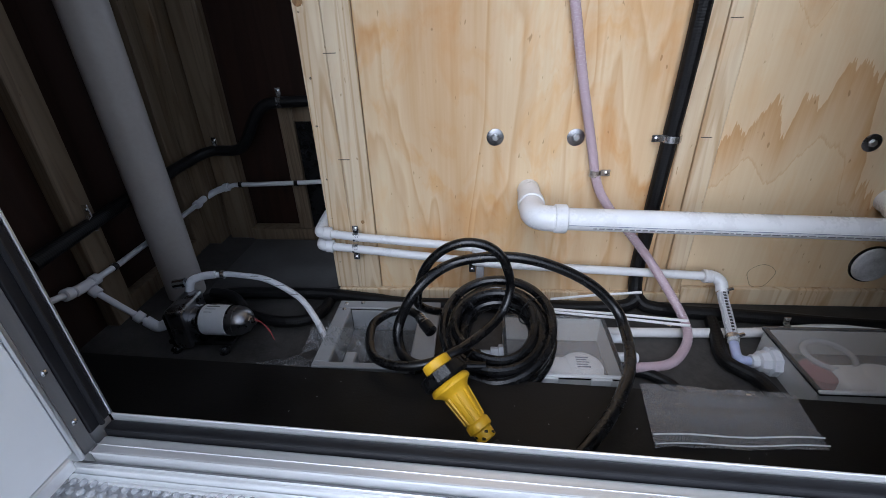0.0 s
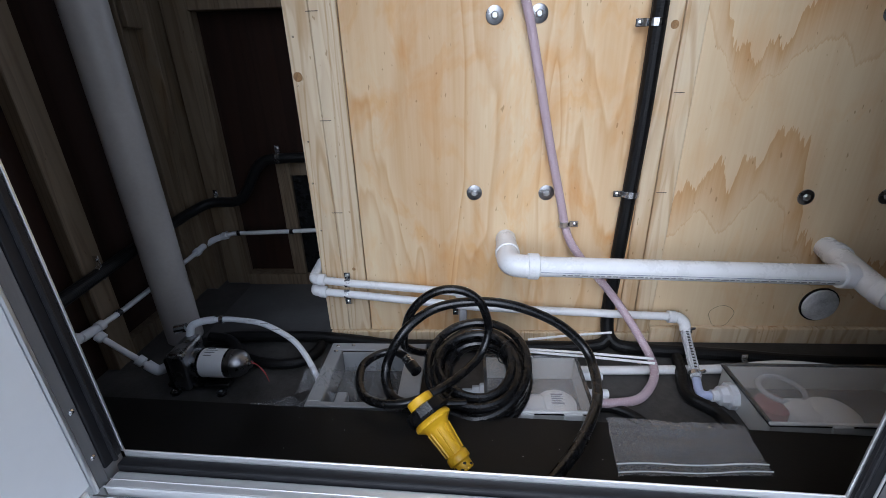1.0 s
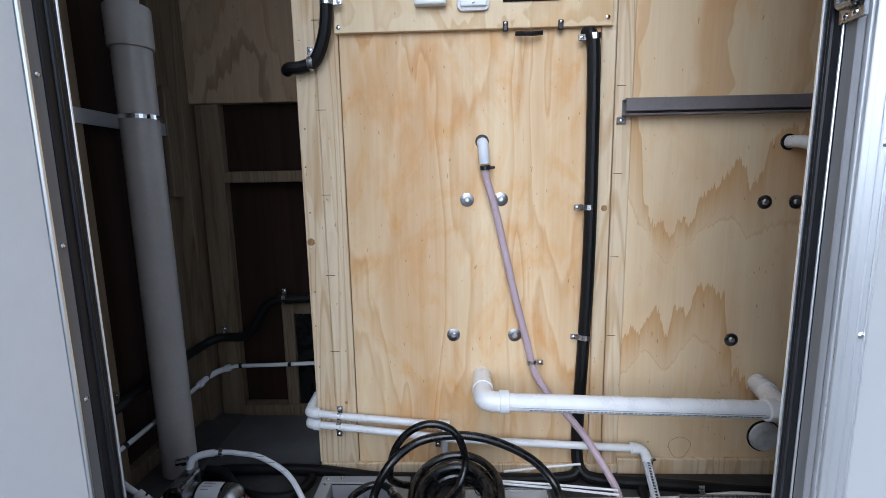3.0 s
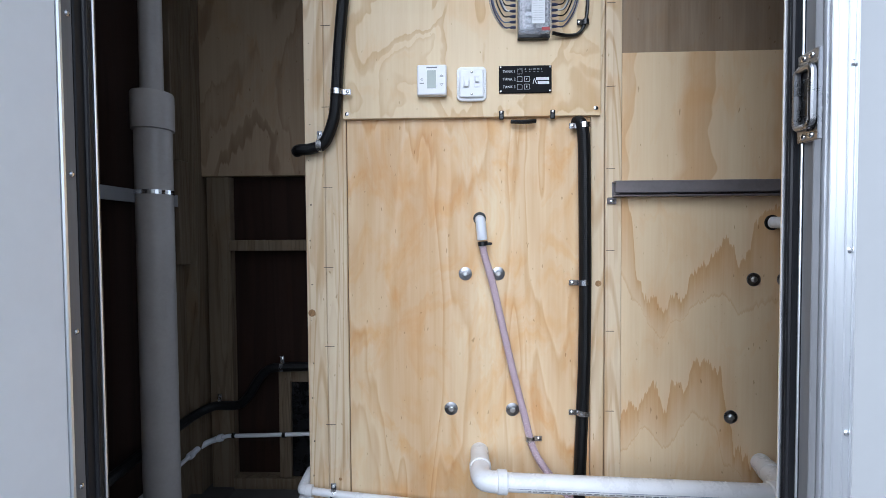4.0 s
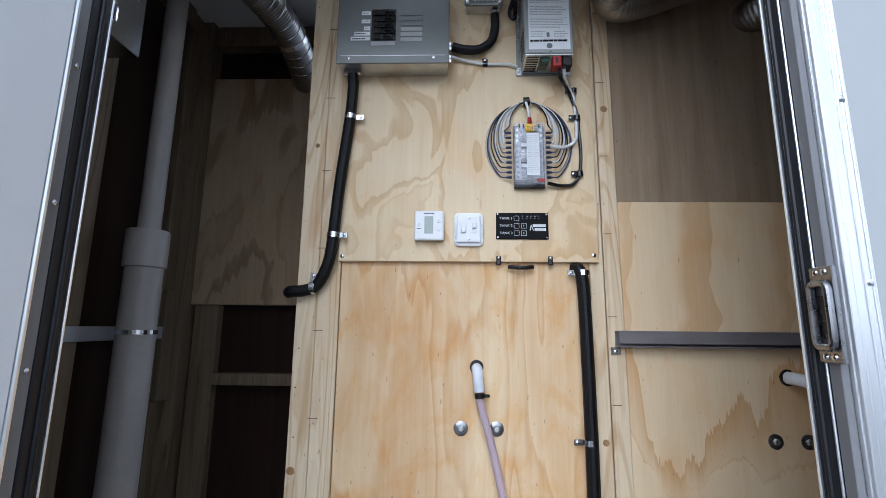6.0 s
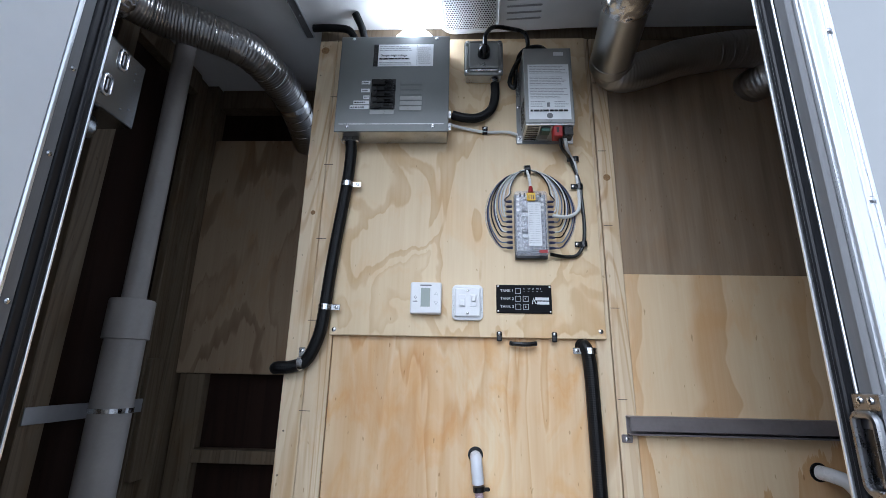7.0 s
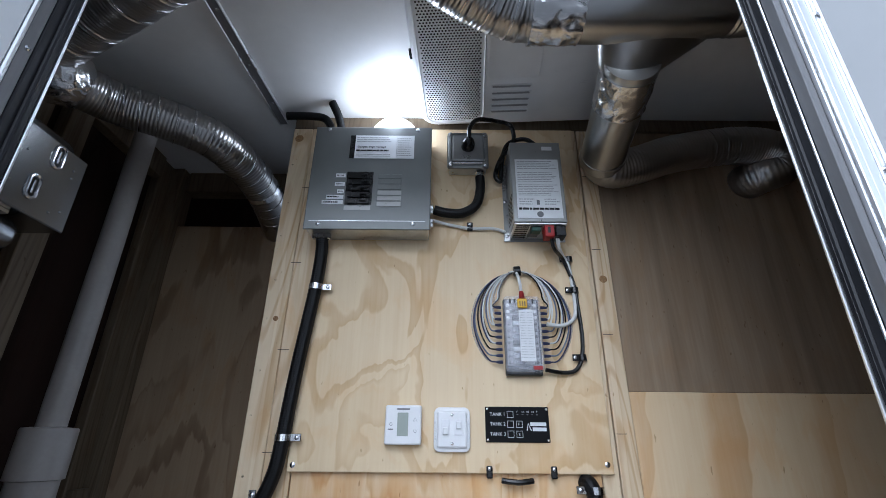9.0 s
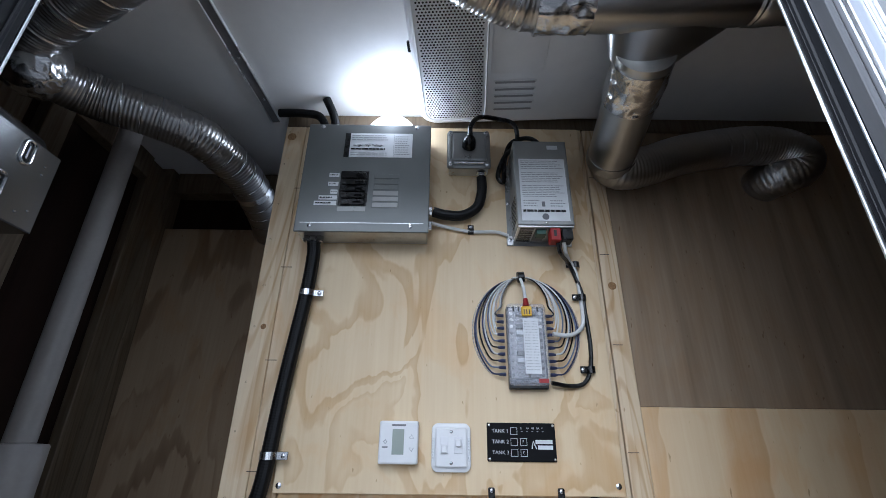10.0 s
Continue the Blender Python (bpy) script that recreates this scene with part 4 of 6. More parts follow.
for z0, z1, x0 in ((1.366, 1.374, 0.168), (1.355, 1.363, 0.173)):
    part("emblem", box(x0, 0.205, -0.0169, -0.0166, z0, z1, 0), PAPER, mon, "plain white emblem")
part("emblem", tube([(0.160, -0.0168, 1.356), (0.1615, -0.0168, 1.365), (0.163, -0.0168, 1.372), (0.1665, -0.0168, 1.363), (0.170, -0.0168, 1.356)], 0.0012, 5), PAPER, mon)
for x in (0.0685, 0.2075):
    for z in (1.3355, 1.403):
        screw((x, -0.0165, z), mon, 0.003)

pull = thing("cable_clip", (0.14, -0.012, 1.25), "black clips and a short black cord under the board", "clip")
for x in (0.070, 0.215):
    part("clip", box(x - 0.007, x + 0.007, -0.020, -0.0122, 1.256, 1.282, 0.003, 2), BLACK, pull)
    screw((x, -0.0202, 1.276), pull, 0.0045)
part("cord", tube(curve([(0.098, -0.010, 1.252), (0.115, -0.016, 1.250), (0.14, -0.017, 1.249), (0.168, -0.012, 1.252)], 6), 0.006, 8), BLACK, pull, smooth=True)

SPACE = LOWER
lampo = thing("wall_lamp", (-0.19, -0.02, 2.18), "glowing white dome lamp above the breaker panel", "lamp")
part("base", lathe([(0, 0.072), (0.012, 0.072), (0.016, 0.067)], (-0.19, -0.0125, 2.192), (0, -1, 0), 28), WHITE, lampo, smooth=True)
part("dome", lathe([(0.0165, 0.067), (0.026, 0.062), (0.036, 0.046), (0.041, 0.024), (0.0425, 0.002)], (-0.19, -0.0125, 2.192), (0, -1, 0), 28), glow("lamp_glass", (0.95, 0.98, 1.0), 6.0), lampo, "lit white lens", smooth=True)
part("pull_lever", tube(curve([(-0.19, -0.05, 2.236), (-0.182, -0.062, 2.248), (-0.168, -0.068, 2.252)], 5), 0.005, 8), NYLON, lampo, "small plastic lever", smooth=True)
for pts in ([(-0.52, -0.03, 2.262), (-0.45, -0.035, 2.258), (-0.40, -0.03, 2.25), (-0.375, -0.03, 2.20), (-0.37, -0.035, 2.172)], [(-0.375, -0.07, 2.281), (-0.355, -0.055, 2.24), (-0.345, -0.045, 2.20), (-0.342, -0.04, 2.17)]):
    cc = thing("flexible_conduit", pts[0], "black conduit at the ceiling entering the breaker panel", "conduit", group="conduits")
    part("tube", ridged(pts, 0.012), CORR, cc)

SPACE = Matrix()

# ---- plumbing on the partition ----
def washer(x, z, y=0.004):
    b = thing("bolt", (x, y, z), "zinc bolt head on a large washer in the plywood", "bolt", group="bolts in the plywood")
    part("washer", lathe([(0, 0.0195), (0.0018, 0.0195), (0.0024, 0.0185)], (x, y - 0.0002, z), (0, -1, 0), 24), WASHER, b, smooth=True)
    part("head", lathe([(0.0025, 0.009), (0.007, 0.0085), (0.0085, 0.006)], (x, y, z), (0, -1, 0), 6), GALV, b)


for x, z in ((-0.035, 0.815), (0.061, 0.815), (-0.079, 0.415), (0.102, 0.413), (0.792, 0.795), (0.877, 0.795), (0.732, 0.395), (0.920, 0.395)):
    washer(x, z)

hose = thing("pink_hose", (0.1, -0.02, FLOOR), "pink translucent braided hose clipped to the plywood", "hose")
hose_line = even(curve([(0.014, -0.020, 0.905), (0.020, -0.018, 0.87), (0.041, -0.016, 0.797), (0.068, -0.015, 0.68), (0.10, -0.015, 0.538), (0.135, -0.015, 0.40), (0.158, -0.018, 0.31), (0.19, -0.03, 0.255), (0.235, -0.045, 0.205), (0.295, -0.055, 0.132), (0.338, -0.11, 0.07), (0.365, -0.16, 0.02), (0.352, -0.21, 0.002), (0.302, -0.265, -0.004), (0.24, -0.285, 0.0), (0.196, -0.288, 0.002)], 10), 0.004)
part("tube", tube(hose_line, lambda i: 0.0100 + 0.0005 * (i % 2), 14), PINK, hose, smooth=True)
THREAD = material("hose_thread", (0.80, 0.74, 0.78), 0.35, vary=0.05)
part("braid", braid(hose_line, 0.0104, 0.030, 5), THREAD, hose, "pale crossing threads")["kind"] = "stuff"
part("elbow", tube(curve([(0.008, 0.002, 0.972), (0.009, -0.018, 0.968), (0.011, -0.024, 0.945), (0.014, -0.021, 0.915)], 6), 0.0145, 14), NYLON, hose, "white plastic elbow", smooth=True)
part("hole_rim", lathe([(0, 0.019), (0.001, 0.019)], (0.008, 0.0038, 0.976), (0, -1, 0), 20), BLACK, hose)
part("clamp", lathe([(-0.006, 0.0145), (0.006, 0.0145)], (0.0155, -0.0205, 0.903), (0.1, 0, -1), 14), BLACK, hose, "black hose clamp")
part("clamp_screw", box(0.026, 0.042, -0.026, -0.016, 0.899, 0.907, 0.002), BLACK, hose)
strap((0.150, -0.0125, 0.335), "z", 0.0125, hose, 0.022, 1)


def pipe(points, r, parent, mat=None, name="pipe"):
    return part(name, tube([Vector(p) for p in points], r, 18), mat or PVC, parent, smooth=True)


def bend(points, r, parent, mat=None, name="elbow", label=""):
    return part(name, tube(curve(points, 6), r, 18), mat or PVC, parent, label, smooth=True)


def collar(at, axis, r, length, parent, mat=None):
    return part("collar", lathe([(-length / 2, r - 0.002), (-length / 2 + 0.002, r), (length / 2 - 0.002, r), (length / 2, r - 0.002)], at, axis, 22), mat or PVC, parent, smooth=True)


drain = thing("drain_pipe", (0.4, -0.1, 0.2), "white PVC drain pipe with elbow and tee", "pipe")
A, B = Vector((0.040, -0.158, 0.286)), Vector((0.772, -0.158, 0.262))
along = (B - A).normalized()
pipe([A + along * 0.005, B - along * 0.03], 0.0235, drain)
pipe([(0.004, 0.003, 0.288), (0.002, -0.10, 0.288)], 0.0265, drain, name="stub")
bend([(0.002, -0.095, 0.288), (0.001, -0.13, 0.287), (0.010, -0.152, 0.287), (0.034, -0.158, 0.286), (0.05, -0.158, 0.2855)], 0.0272, drain)
collar((0.055, -0.158, 0.2855), along, 0.0305, 0.026, drain)
collar((0.002, -0.085, 0.288), (0, 1, 0), 0.0300, 0.024, drain)
pipe([(0.818, 0.003, 0.262), (0.790, -0.12, 0.262), (0.778, -0.20, 0.255), (0.80, -0.30, 0.245)], 0.0272, drain, name="tee")
collar((0.748, -0.158, 0.263), along, 0.0300, 0.03, drain)
collar((0.808, -0.05, 0.262), (0.2, 1, 0), 0.0305, 0.03, drain)
collar((0.785, -0.225, 0.252), (-0.2, 1, 0.1), 0.0305, 0.03, drain)
pipe([(0.80, -0.30, 0.245), (0.88, -0.44, 0.23), (0.95, -0.52, 0.225)], 0.0235, drain, name="branch")
pb = bmesh.new()
k = 0.08
while k < 0.66:
    w = rng.uniform(0.006, 0.016)
    p0 = A + along * k
    box(p0.x, p0.x + w, p0.y - 0.0222, p0.y - 0.0205, p0.z - 0.0105 - 0.0010, p0.z - 0.0105 + 0.0010, 0, bm=pb)
    k += w + 0.004
part("print", pb, CHROME_TXT, drain, "small grey print along the pipe")
p0, p1 = A + along * 0.03, B - along * 0.05
part("stripe", tube([p0 + Vector((0, -0.0232, -0.004)), p1 + Vector((0, -0.0232, -0.004))], 0.0006, 6), BLUE, drain, "thin blue stripe")

cap = thing("inspection_cover", (0.852, 0.0, 0.05), "round white cap with a dark rim low on the plywood", "cover")
part("rim", lathe([(0, 0.050), (0.004, 0.050), (0.005, 0.047)], (0.852, 0.0038, 0.092), (0, -1, 0), 32), BLACK, cap)
part("disc", lathe([(0.0052, 0.0465), (0.010, 0.0445), (0.012, 0.038)], (0.852, 0.0038, 0.092), (0, -1, 0), 32), material("smoky_white", (0.62, 0.62, 0.62), 0.15, vary=0.35, scale=25), cap, smooth=True)

for i, pts in enumerate(([(-0.505, -0.028, 0.182), (-0.426, -0.028, 0.171), (-0.118, -0.028, 0.143)], [(-0.508, -0.028, 0.145), (-0.066, -0.036, 0.101), (0.454, -0.044, 0.079)])):
    sup = thing("supply_pipe", pts[0], "slim white water pipe clamped along the plywood", "pipe", group="water pipes")
    pipe(pts, 0.0108, sup)
    bend([(-0.495, -0.028, pts[0][2] - 0.001), (-0.517, -0.025, pts[0][2] + 0.001), (-0.520, 0.0, pts[0][2] + 0.005), (-0.520, 0.06, pts[0][2] + 0.012)], 0.0145, sup)
    collar((-0.497, -0.028, pts[0][2] - 0.001), (1, 0, -0.1), 0.0165, 0.02, sup)
    if i == 0:
        collar((-0.112, -0.028, 0.142), (1, 0, -0.09), 0.0155, 0.034, sup)
        pipe([(-0.108, -0.030, 0.135), (-0.113, -0.035, -0.03)], 0.0105, sup, CLEAR_TUBE, "drop_pipe")
    else:
        bend([(0.44, -0.044, 0.080), (0.464, -0.045, 0.078), (0.478, -0.054, 0.068), (0.480, -0.068, 0.050)], 0.0145, sup)
        collar((0.448, -0.044, 0.079), (1, 0, -0.05), 0.0165, 0.022, sup)
    for x in (-0.43, -0.13) if i else (-0.425,):
        a, b = pts[1], pts[2] if x > pts[1][0] else pts[0]
        z = a[2] + (b[2] - a[2]) * (x - a[0]) / (b[0] - a[0])
        strap((x, a[1] + (b[1] - a[1]) * (x - a[0]) / (b[0] - a[0]) + 0.003, z), "x", 0.0118, sup, 0.020, 1 if i == 0 else (-1 if x < 0 else 1))

feed = thing("braided_tube", (0.47, -0.15, FLOOR), "clear braided feed tube with metal hose clamps", "hose")
feed_line = even(curve([(0.480, -0.062, 0.052), (0.472, -0.11, 0.035), (0.462, -0.17, 0.016), (0.455, -0.205, 0.005)], 10), 0.003)
part("tube", tube(feed_line, 0.0115, 14), CLEAR_TUBE, feed, smooth=True)
part("braid", braid(feed_line, 0.0118, 0.022, 7, 0.0005), PVC, feed, "white crossing threads")["kind"] = "stuff"
pr = bmesh.new()
for q in range(6, len(feed_line) - 8, 3):
    c = feed_line[q]
    box(c.x - 0.003, c.x + 0.003, c.y - 0.004, c.y + 0.001, c.z + 0.0098, c.z + 0.0122, 0, bm=pr)
part("print", pr, BLACK, feed, "dark print along the tube")
for at, ax in (((0.480, -0.068, 0.050), (-0.1, -1, -0.35)), ((0.458, -0.19, 0.009), (-0.1, -1, -0.35))):
    cl = part("hose_clamp", lathe([(-0.005, 0.0142), (0.005, 0.0142)], at, ax, 18), ZINC, feed, "steel hose clamp")
    part("worm_screw", lathe([(-0.008, 0.004), (0.008, 0.004)], (at[0] + 0.012, at[1] - 0.006, at[2] + 0.012), (1, 0.4, 0), 10), ZINC, cl)
bend([(0.455, -0.205, 0.004), (0.448, -0.235, -0.002), (0.452, -0.25, -0.003), (0.475, -0.252, -0.003), (0.50, -0.252, -0.003)], 0.010, feed, material("pale_blue_nylon", (0.45, 0.50, 0.72), 0.3), "elbow", "pale blue elbow")

rail = thing("steel_rail", (0.9, -0.01, 1.03), "brown-grey steel channel screwed across the plywood", "rail")
part("back", box(0.388, 1.38, -0.003, 0.0036, 1.034, 1.078, 0.001), STEEL_BAR, rail)
part("lip", box(0.388, 1.38, -0.028, -0.0032, 1.034, 1.038, 0.001), STEEL_BAR, rail)
part("lip", box(0.388, 1.38, -0.028, -0.0032, 1.074, 1.078, 0.001), STEEL_BAR, rail)
part("web", box(0.388, 1.38, -0.031, -0.0282, 1.044, 1.078, 0.001), STEEL_BAR, rail)
part("tab", box(0.374, 0.400, -0.005, 0.0008, 1.014, 1.033, 0.002), STEEL_BAR, rail)
screw((0.386, -0.005, 1.022), rail, 0.005)

elb = thing("tap_fitting", (0.86, -0.03, 0.93), "white elbow fitting with a braided hose", "pipe fitting")
bend([(0.842, 0.002, 0.958), (0.850, -0.03, 0.956), (0.866, -0.045, 0.948), (0.882, -0.05, 0.928), (0.888, -0.05, 0.905)], 0.0165, elb)
part("hole_rim", lathe([(0, 0.022), (0.001, 0.022)], (0.842, 0.0038, 0.958), (0, -1, 0), 20), BLACK, elb)
part("clamp", lathe([(-0.007, 0.017), (0.007, 0.017)], (0.891, -0.05, 0.895), (0.25, 0, -1), 18), ZINC, elb)
tap_line = even(curve([(0.889, -0.05, 0.90), (0.912, -0.045, 0.84), (0.932, -0.03, 0.76), (0.945, -0.016, 0.60), (0.965, -0.014, 0.42), (0.985, -0.016, 0.25)], 10), 0.004)
part("hose", tube(tap_line, 0.0115, 14), PINK, elb, smooth=True)
part("braid", braid(tap_line, 0.0119, 0.030, 5), THREAD, elb, "pale crossing threads")["kind"] = "stuff"
strap((0.968, -0.0125, 0.36), "z", 0.0135, elb, 0.02, -1)

# ---- floor of the compartment ----
BOXWALL = clear("milky_plastic", (0.72, 0.73, 0.72), 0.3, 0.62)


def sump(x0, x1, y0, y1, turn, label):
    """A shallow milky box with a clear, dark-rimmed lid and a float pump inside."""
    s = thing("sump_box", ((x0 + x1) / 2, (y0 + y1) / 2, FLOOR), label, "sump box", group="sump boxes")
    top = 0.036
    for a in ((x0, x1, y0, y0 + 0.004), (x0, x1, y1 - 0.004, y1), (x0, x0 + 0.004, y0 + 0.0042, y1 - 0.0042), (x1 - 0.004, x1, y0 + 0.0042, y1 - 0.0042)):
        part("side", box(*a, FLOOR + 0.001, top, 0.001), BOXWALL, s)
    lid = part("lid", box(x0 + 0.004, x1 - 0.004, y0 + 0.004, y1 - 0.004, top + 0.0005, top + 0.004, 0.001), LID, s, "clear plastic lid")
    for a in ((x0 - 0.004, x1 + 0.004, y0 - 0.004, y0 + 0.004), (x0 - 0.004, x1 + 0.004, y1 - 0.004, y1 + 0.004), (x0 - 0.004, x0 + 0.004, y0 + 0.004, y1 - 0.004), (x1 - 0.004, x1 + 0.004, y0 + 0.004, y1 - 0.004)):
        part("lid_rim", box(*a, top + 0.0005, top + 0.006, 0.0015), LATCH if a[3] - a[2] < 0.01 and a[2] < y0 else RIM, lid)
        part("gasket", box(a[0] + 0.001, a[1] - 0.001, a[2] + 0.001, a[3] - 0.001, top - 0.003, top + 0.0003, 0), BLACK, lid)
    for x in (x0 + (x1 - x0) * 0.35, x0 + (x1 - x0) * 0.8):
        part("latch", box(x - 0.02, x + 0.02, y0 - 0.010, y0 - 0.0042, top - 0.012, top + 0.005, 0.002), LATCH, s)
    return s


box1 = sump(-0.055, 0.172, -0.358, -0.168, 0, "clear-lidded white sump box under the coiled cord")
part("float_pump", lathe([(0, 0.044), (0.02, 0.046), (0.035, 0.044), (0.044, 0.034), (0.048, 0.018), (0.0485, 0.002)], (0.105, -0.30, FLOOR + 0.0055), (0, 0, 1), 28), WHITE, box1, "white domed pump", smooth=True)
part("float_switch", box(-0.01, 0.085, -0.335, -0.275, FLOOR + 0.0055, 0.022, 0.016, 3), WHITE, box1, smooth=True)
pb1 = bmesh.new()
for k in range(5):
    box(0.092, 0.118 - 0.005 * (k % 2), -0.316 + 0.007 * k, -0.3135 + 0.007 * k, 0.0215, 0.0247, 0, bm=pb1)
part("pump_print", pb1, NAVY, box1, "blue print on the pump dome")
for z, y in ((0.019, -0.210), (0.014, -0.265)):
    part("outlet", lathe([(0, 0.014), (0.012, 0.014), (0.014, 0.0105), (0.055, 0.0105), (0.057, 0.008)], (0.1725, y, z - 0.006), (1, 0, 0), 16), NYLON, box1, "white outlet spigot", smooth=True)
part("inlet_nut", lathe([(0, 0.024), (0.012, 0.024), (0.014, 0.018), (0.03, 0.018), (0.031, 0.011), (0.055, 0.011)], (-0.0555, -0.27, 0.008), (-1, 0, 0), 8), NYLON, box1)
box2 = sump(0.517, 0.90, -0.378, -0.192, 0, "clear-lidded white sump box beside the plywood")
part("float_pump", lathe([(0, 0.05), (0.02, 0.052), (0.035, 0.050), (0.044, 0.038), (0.049, 0.018), (0.0495, 0.002)], (0.69, -0.315, FLOOR + 0.0055), (0, 0, 1), 28), WHITE, box2, "white domed pump", smooth=True)
part("float_switch", box(0.60, 0.70, -0.345, -0.27, FLOOR + 0.0055, 0.018, 0.016, 3), WHITE, box2, smooth=True)
part("motor", lathe([(0, 0.036), (0.03, 0.036), (0.034, 0.03)], (0.585, -0.285, FLOOR + 0.0055), (0, 0, 1), 22), material("red_motor", (0.28, 0.05, 0.06), 0.5), box2, "dark red motor", smooth=True)
part("coil_tube", tube([Vector((0.625 + 0.045 * math.cos(a / 24 * 6.283), -0.245 + 0.045 * math.sin(a / 24 * 6.283), 0.012)) for a in range(24)], 0.006, 8, closed=True), CLEAR_TUBE, box2, smooth=True)
part("inlet_nut", lathe([(0, 0.031), (0.016, 0.031), (0.018, 0.023), (0.034, 0.022), (0.036, 0.014), (0.05, 0.014)], (0.5165, -0.255, -0.001), (-1, 0, 0), 8), NYLON, box2, "milky white bulkhead nut")

tray = thing("open_tray", (-0.33, -0.23, FLOOR), "open grey plastic sump tray holding crumpled film", "tray")
X0, X1, Y0, Y1 = -0.458, -0.205, -0.352, -0.118
for a in ((X0, X1, Y0, Y0 + 0.016), (X0, X1, Y1 - 0.03, Y1), (X0, X0 + 0.034, Y0 + 0.0162, Y1 - 0.0302), (X1 - 0.05, X1, Y0 + 0.0162, Y1 - 0.0302)):
    part("rim", box(*a, 0.032, 0.038, 0.002), TRAY, tray)
for a in ((X0 + 0.034, X1 - 0.05, Y0 + 0.012, Y0 + 0.0158), (X0 + 0.034, X1 - 0.05, Y1 - 0.034, Y1 - 0.0304), (X0 + 0.030, X0 + 0.0338, Y0 + 0.016, Y1 - 0.034), (X1 - 0.0498, X1 - 0.046, Y0 + 0.016, Y1 - 0.034)):
    part("side", box(*a, FLOOR + 0.001, 0.0318, 0.001), TRAY, tray)
# Bottom in the dark mat colour, to put shade inside the tray.
part("bottom", box(X0 + 0.034, X1 - 0.05, Y0 + 0.016, Y1 - 0.0342, FLOOR + 0.001, FLOOR + 0.004, 0), MAT, tray)
part("block", box(-0.40, -0.375, -0.33, -0.29, FLOOR + 0.0045, 0.026, 0.003), TRAY, tray)
# Solid black block drawn for the dark of a tray opening.
part("recess_shade", box(-0.365, -0.31, -0.332, -0.27, FLOOR + 0.0045, 0.002, 0.002), BLACK, tray)
for x, y in ((-0.44, -0.133), (-0.40, -0.128), (-0.24, -0.14), (-0.236, -0.162), (-0.44, -0.155)):
    screw((x, y, 0.038), tray, 0.005, (0, 0, 1))


def crumpled(name, cx, cy, z, w, d, h, seed, label, turn=0.0, mat=None):
    """Loose clear film, folded on itself."""
    b = bmesh.new()
    nx, ny = 26, 18
    grid = []
    for j in range(ny):
        row = []
        for i in range(nx):
            u, v = i / (nx - 1) - 0.5, j / (ny - 1) - 0.5
            n1 = noise.noise(Vector((u * 5 + seed, v * 5, seed)))
            n2 = noise.noise(Vector((u * 13, v * 13 + seed, 2.0)))
            edge = max(0, 1 - (2 * abs(u)) ** 4) * max(0, 1 - (2 * abs(v)) ** 4)
            x, y = u * w * (1 + 0.25 * n2), v * d * (1 + 0.3 * n1)
            row.append(b.verts.new((cx + x * math.cos(turn) - y * math.sin(turn), cy + x * math.sin(turn) + y * math.cos(turn), z + h * edge * abs(n1 * 1.3 + n2 * 0.7))))
        grid.append(row)
    for j in range(ny - 1):
        for i in range(nx - 1):
            b.faces.new((grid[j][i], grid[j][i + 1], grid[j + 1][i + 1], grid[j + 1][i]))
    bmesh.ops.solidify(b, geom=b.faces, thickness=0.0006)
    return single(name, b, mat or POLY, label, "plastic film", smooth=True)


crumpled("plastic_film", -0.335, -0.25, 0.0, 0.17, 0.14, 0.075, 3.0, "crumpled clear plastic film inside the open tray")
crumpled("plastic_film", -0.50, -0.30, FLOOR + 0.002, 0.26, 0.07, 0.035, 5.0, "crumpled strip of clear film on the floor mat", 0.1)
crumpled("plastic_film", -0.45, -0.26, 0.03, 0.09, 0.08, 0.05, 9.0, "clear film bunched round the white hose end")

# pump
pump = thing("water_pump", (-0.76, -0.2, FLOOR), "grey water pump with chrome motor end on rubber feet", "pump")
part("motor", lathe([(0, 0.036), (0.105, 0.036), (0.106, 0.034)], (-0.792, -0.200, 0.033), (1, -0.03, 0), 28), WASHER, pump, "dull silver motor", smooth=True)
part("end_dome", lathe([(0, 0.0350), (0.012, 0.0335), (0.024, 0.027), (0.031, 0.017), (0.034, 0.010), (0.042, 0.009)], (-0.686, -0.2032, 0.033), (1, -0.03, 0), 28), WASHER, pump, "polished metal end cap", smooth=True)
part("motor_label", lathe([(0, 0.0366), (0.062, 0.0366)], (-0.767, -0.2008, 0.033), (1, -0.03, 0), 28), PAPER, pump, "pale label with black border", smooth=True)
for d in (0.018, 0.088):
    part("label_band", lathe([(0, 0.0370), (0.005, 0.0370)], (-0.792 + d, -0.2005, 0.033), (1, -0.03, 0), 28), BLACK, pump)
part("pump_head", box(-0.834, -0.793, -0.248, -0.150, -0.022, 0.088, 0.008, 2), WASHER, pump)
part("valve_block", box(-0.846, -0.8345, -0.242, -0.160, -0.024, 0.070, 0.004, 2), BLACK, pump)
part("bracket", box(-0.86, -0.70, -0.235, -0.165, -0.020, -0.0085, 0.002), BLACK, pump)
for x in (-0.835, -0.715):
    for y in (-0.245, -0.155):
        part("foot", lathe([(0, 0.013), (0.008, 0.013), (0.010, 0.010)], (x, y, FLOOR + 0.0005), (0, 0, 1), 14), BLACK, pump, "black rubber foot")
        screw((x, y, FLOOR + 0.0105), pump, 0.006, (0, 0, 1))
bend([(-0.82, -0.16, 0.085), (-0.815, -0.15, 0.108), (-0.795, -0.135, 0.113), (-0.765, -0.125, 0.113)], 0.0098, pump, NYLON, "outlet", "white plastic outlet elbow")
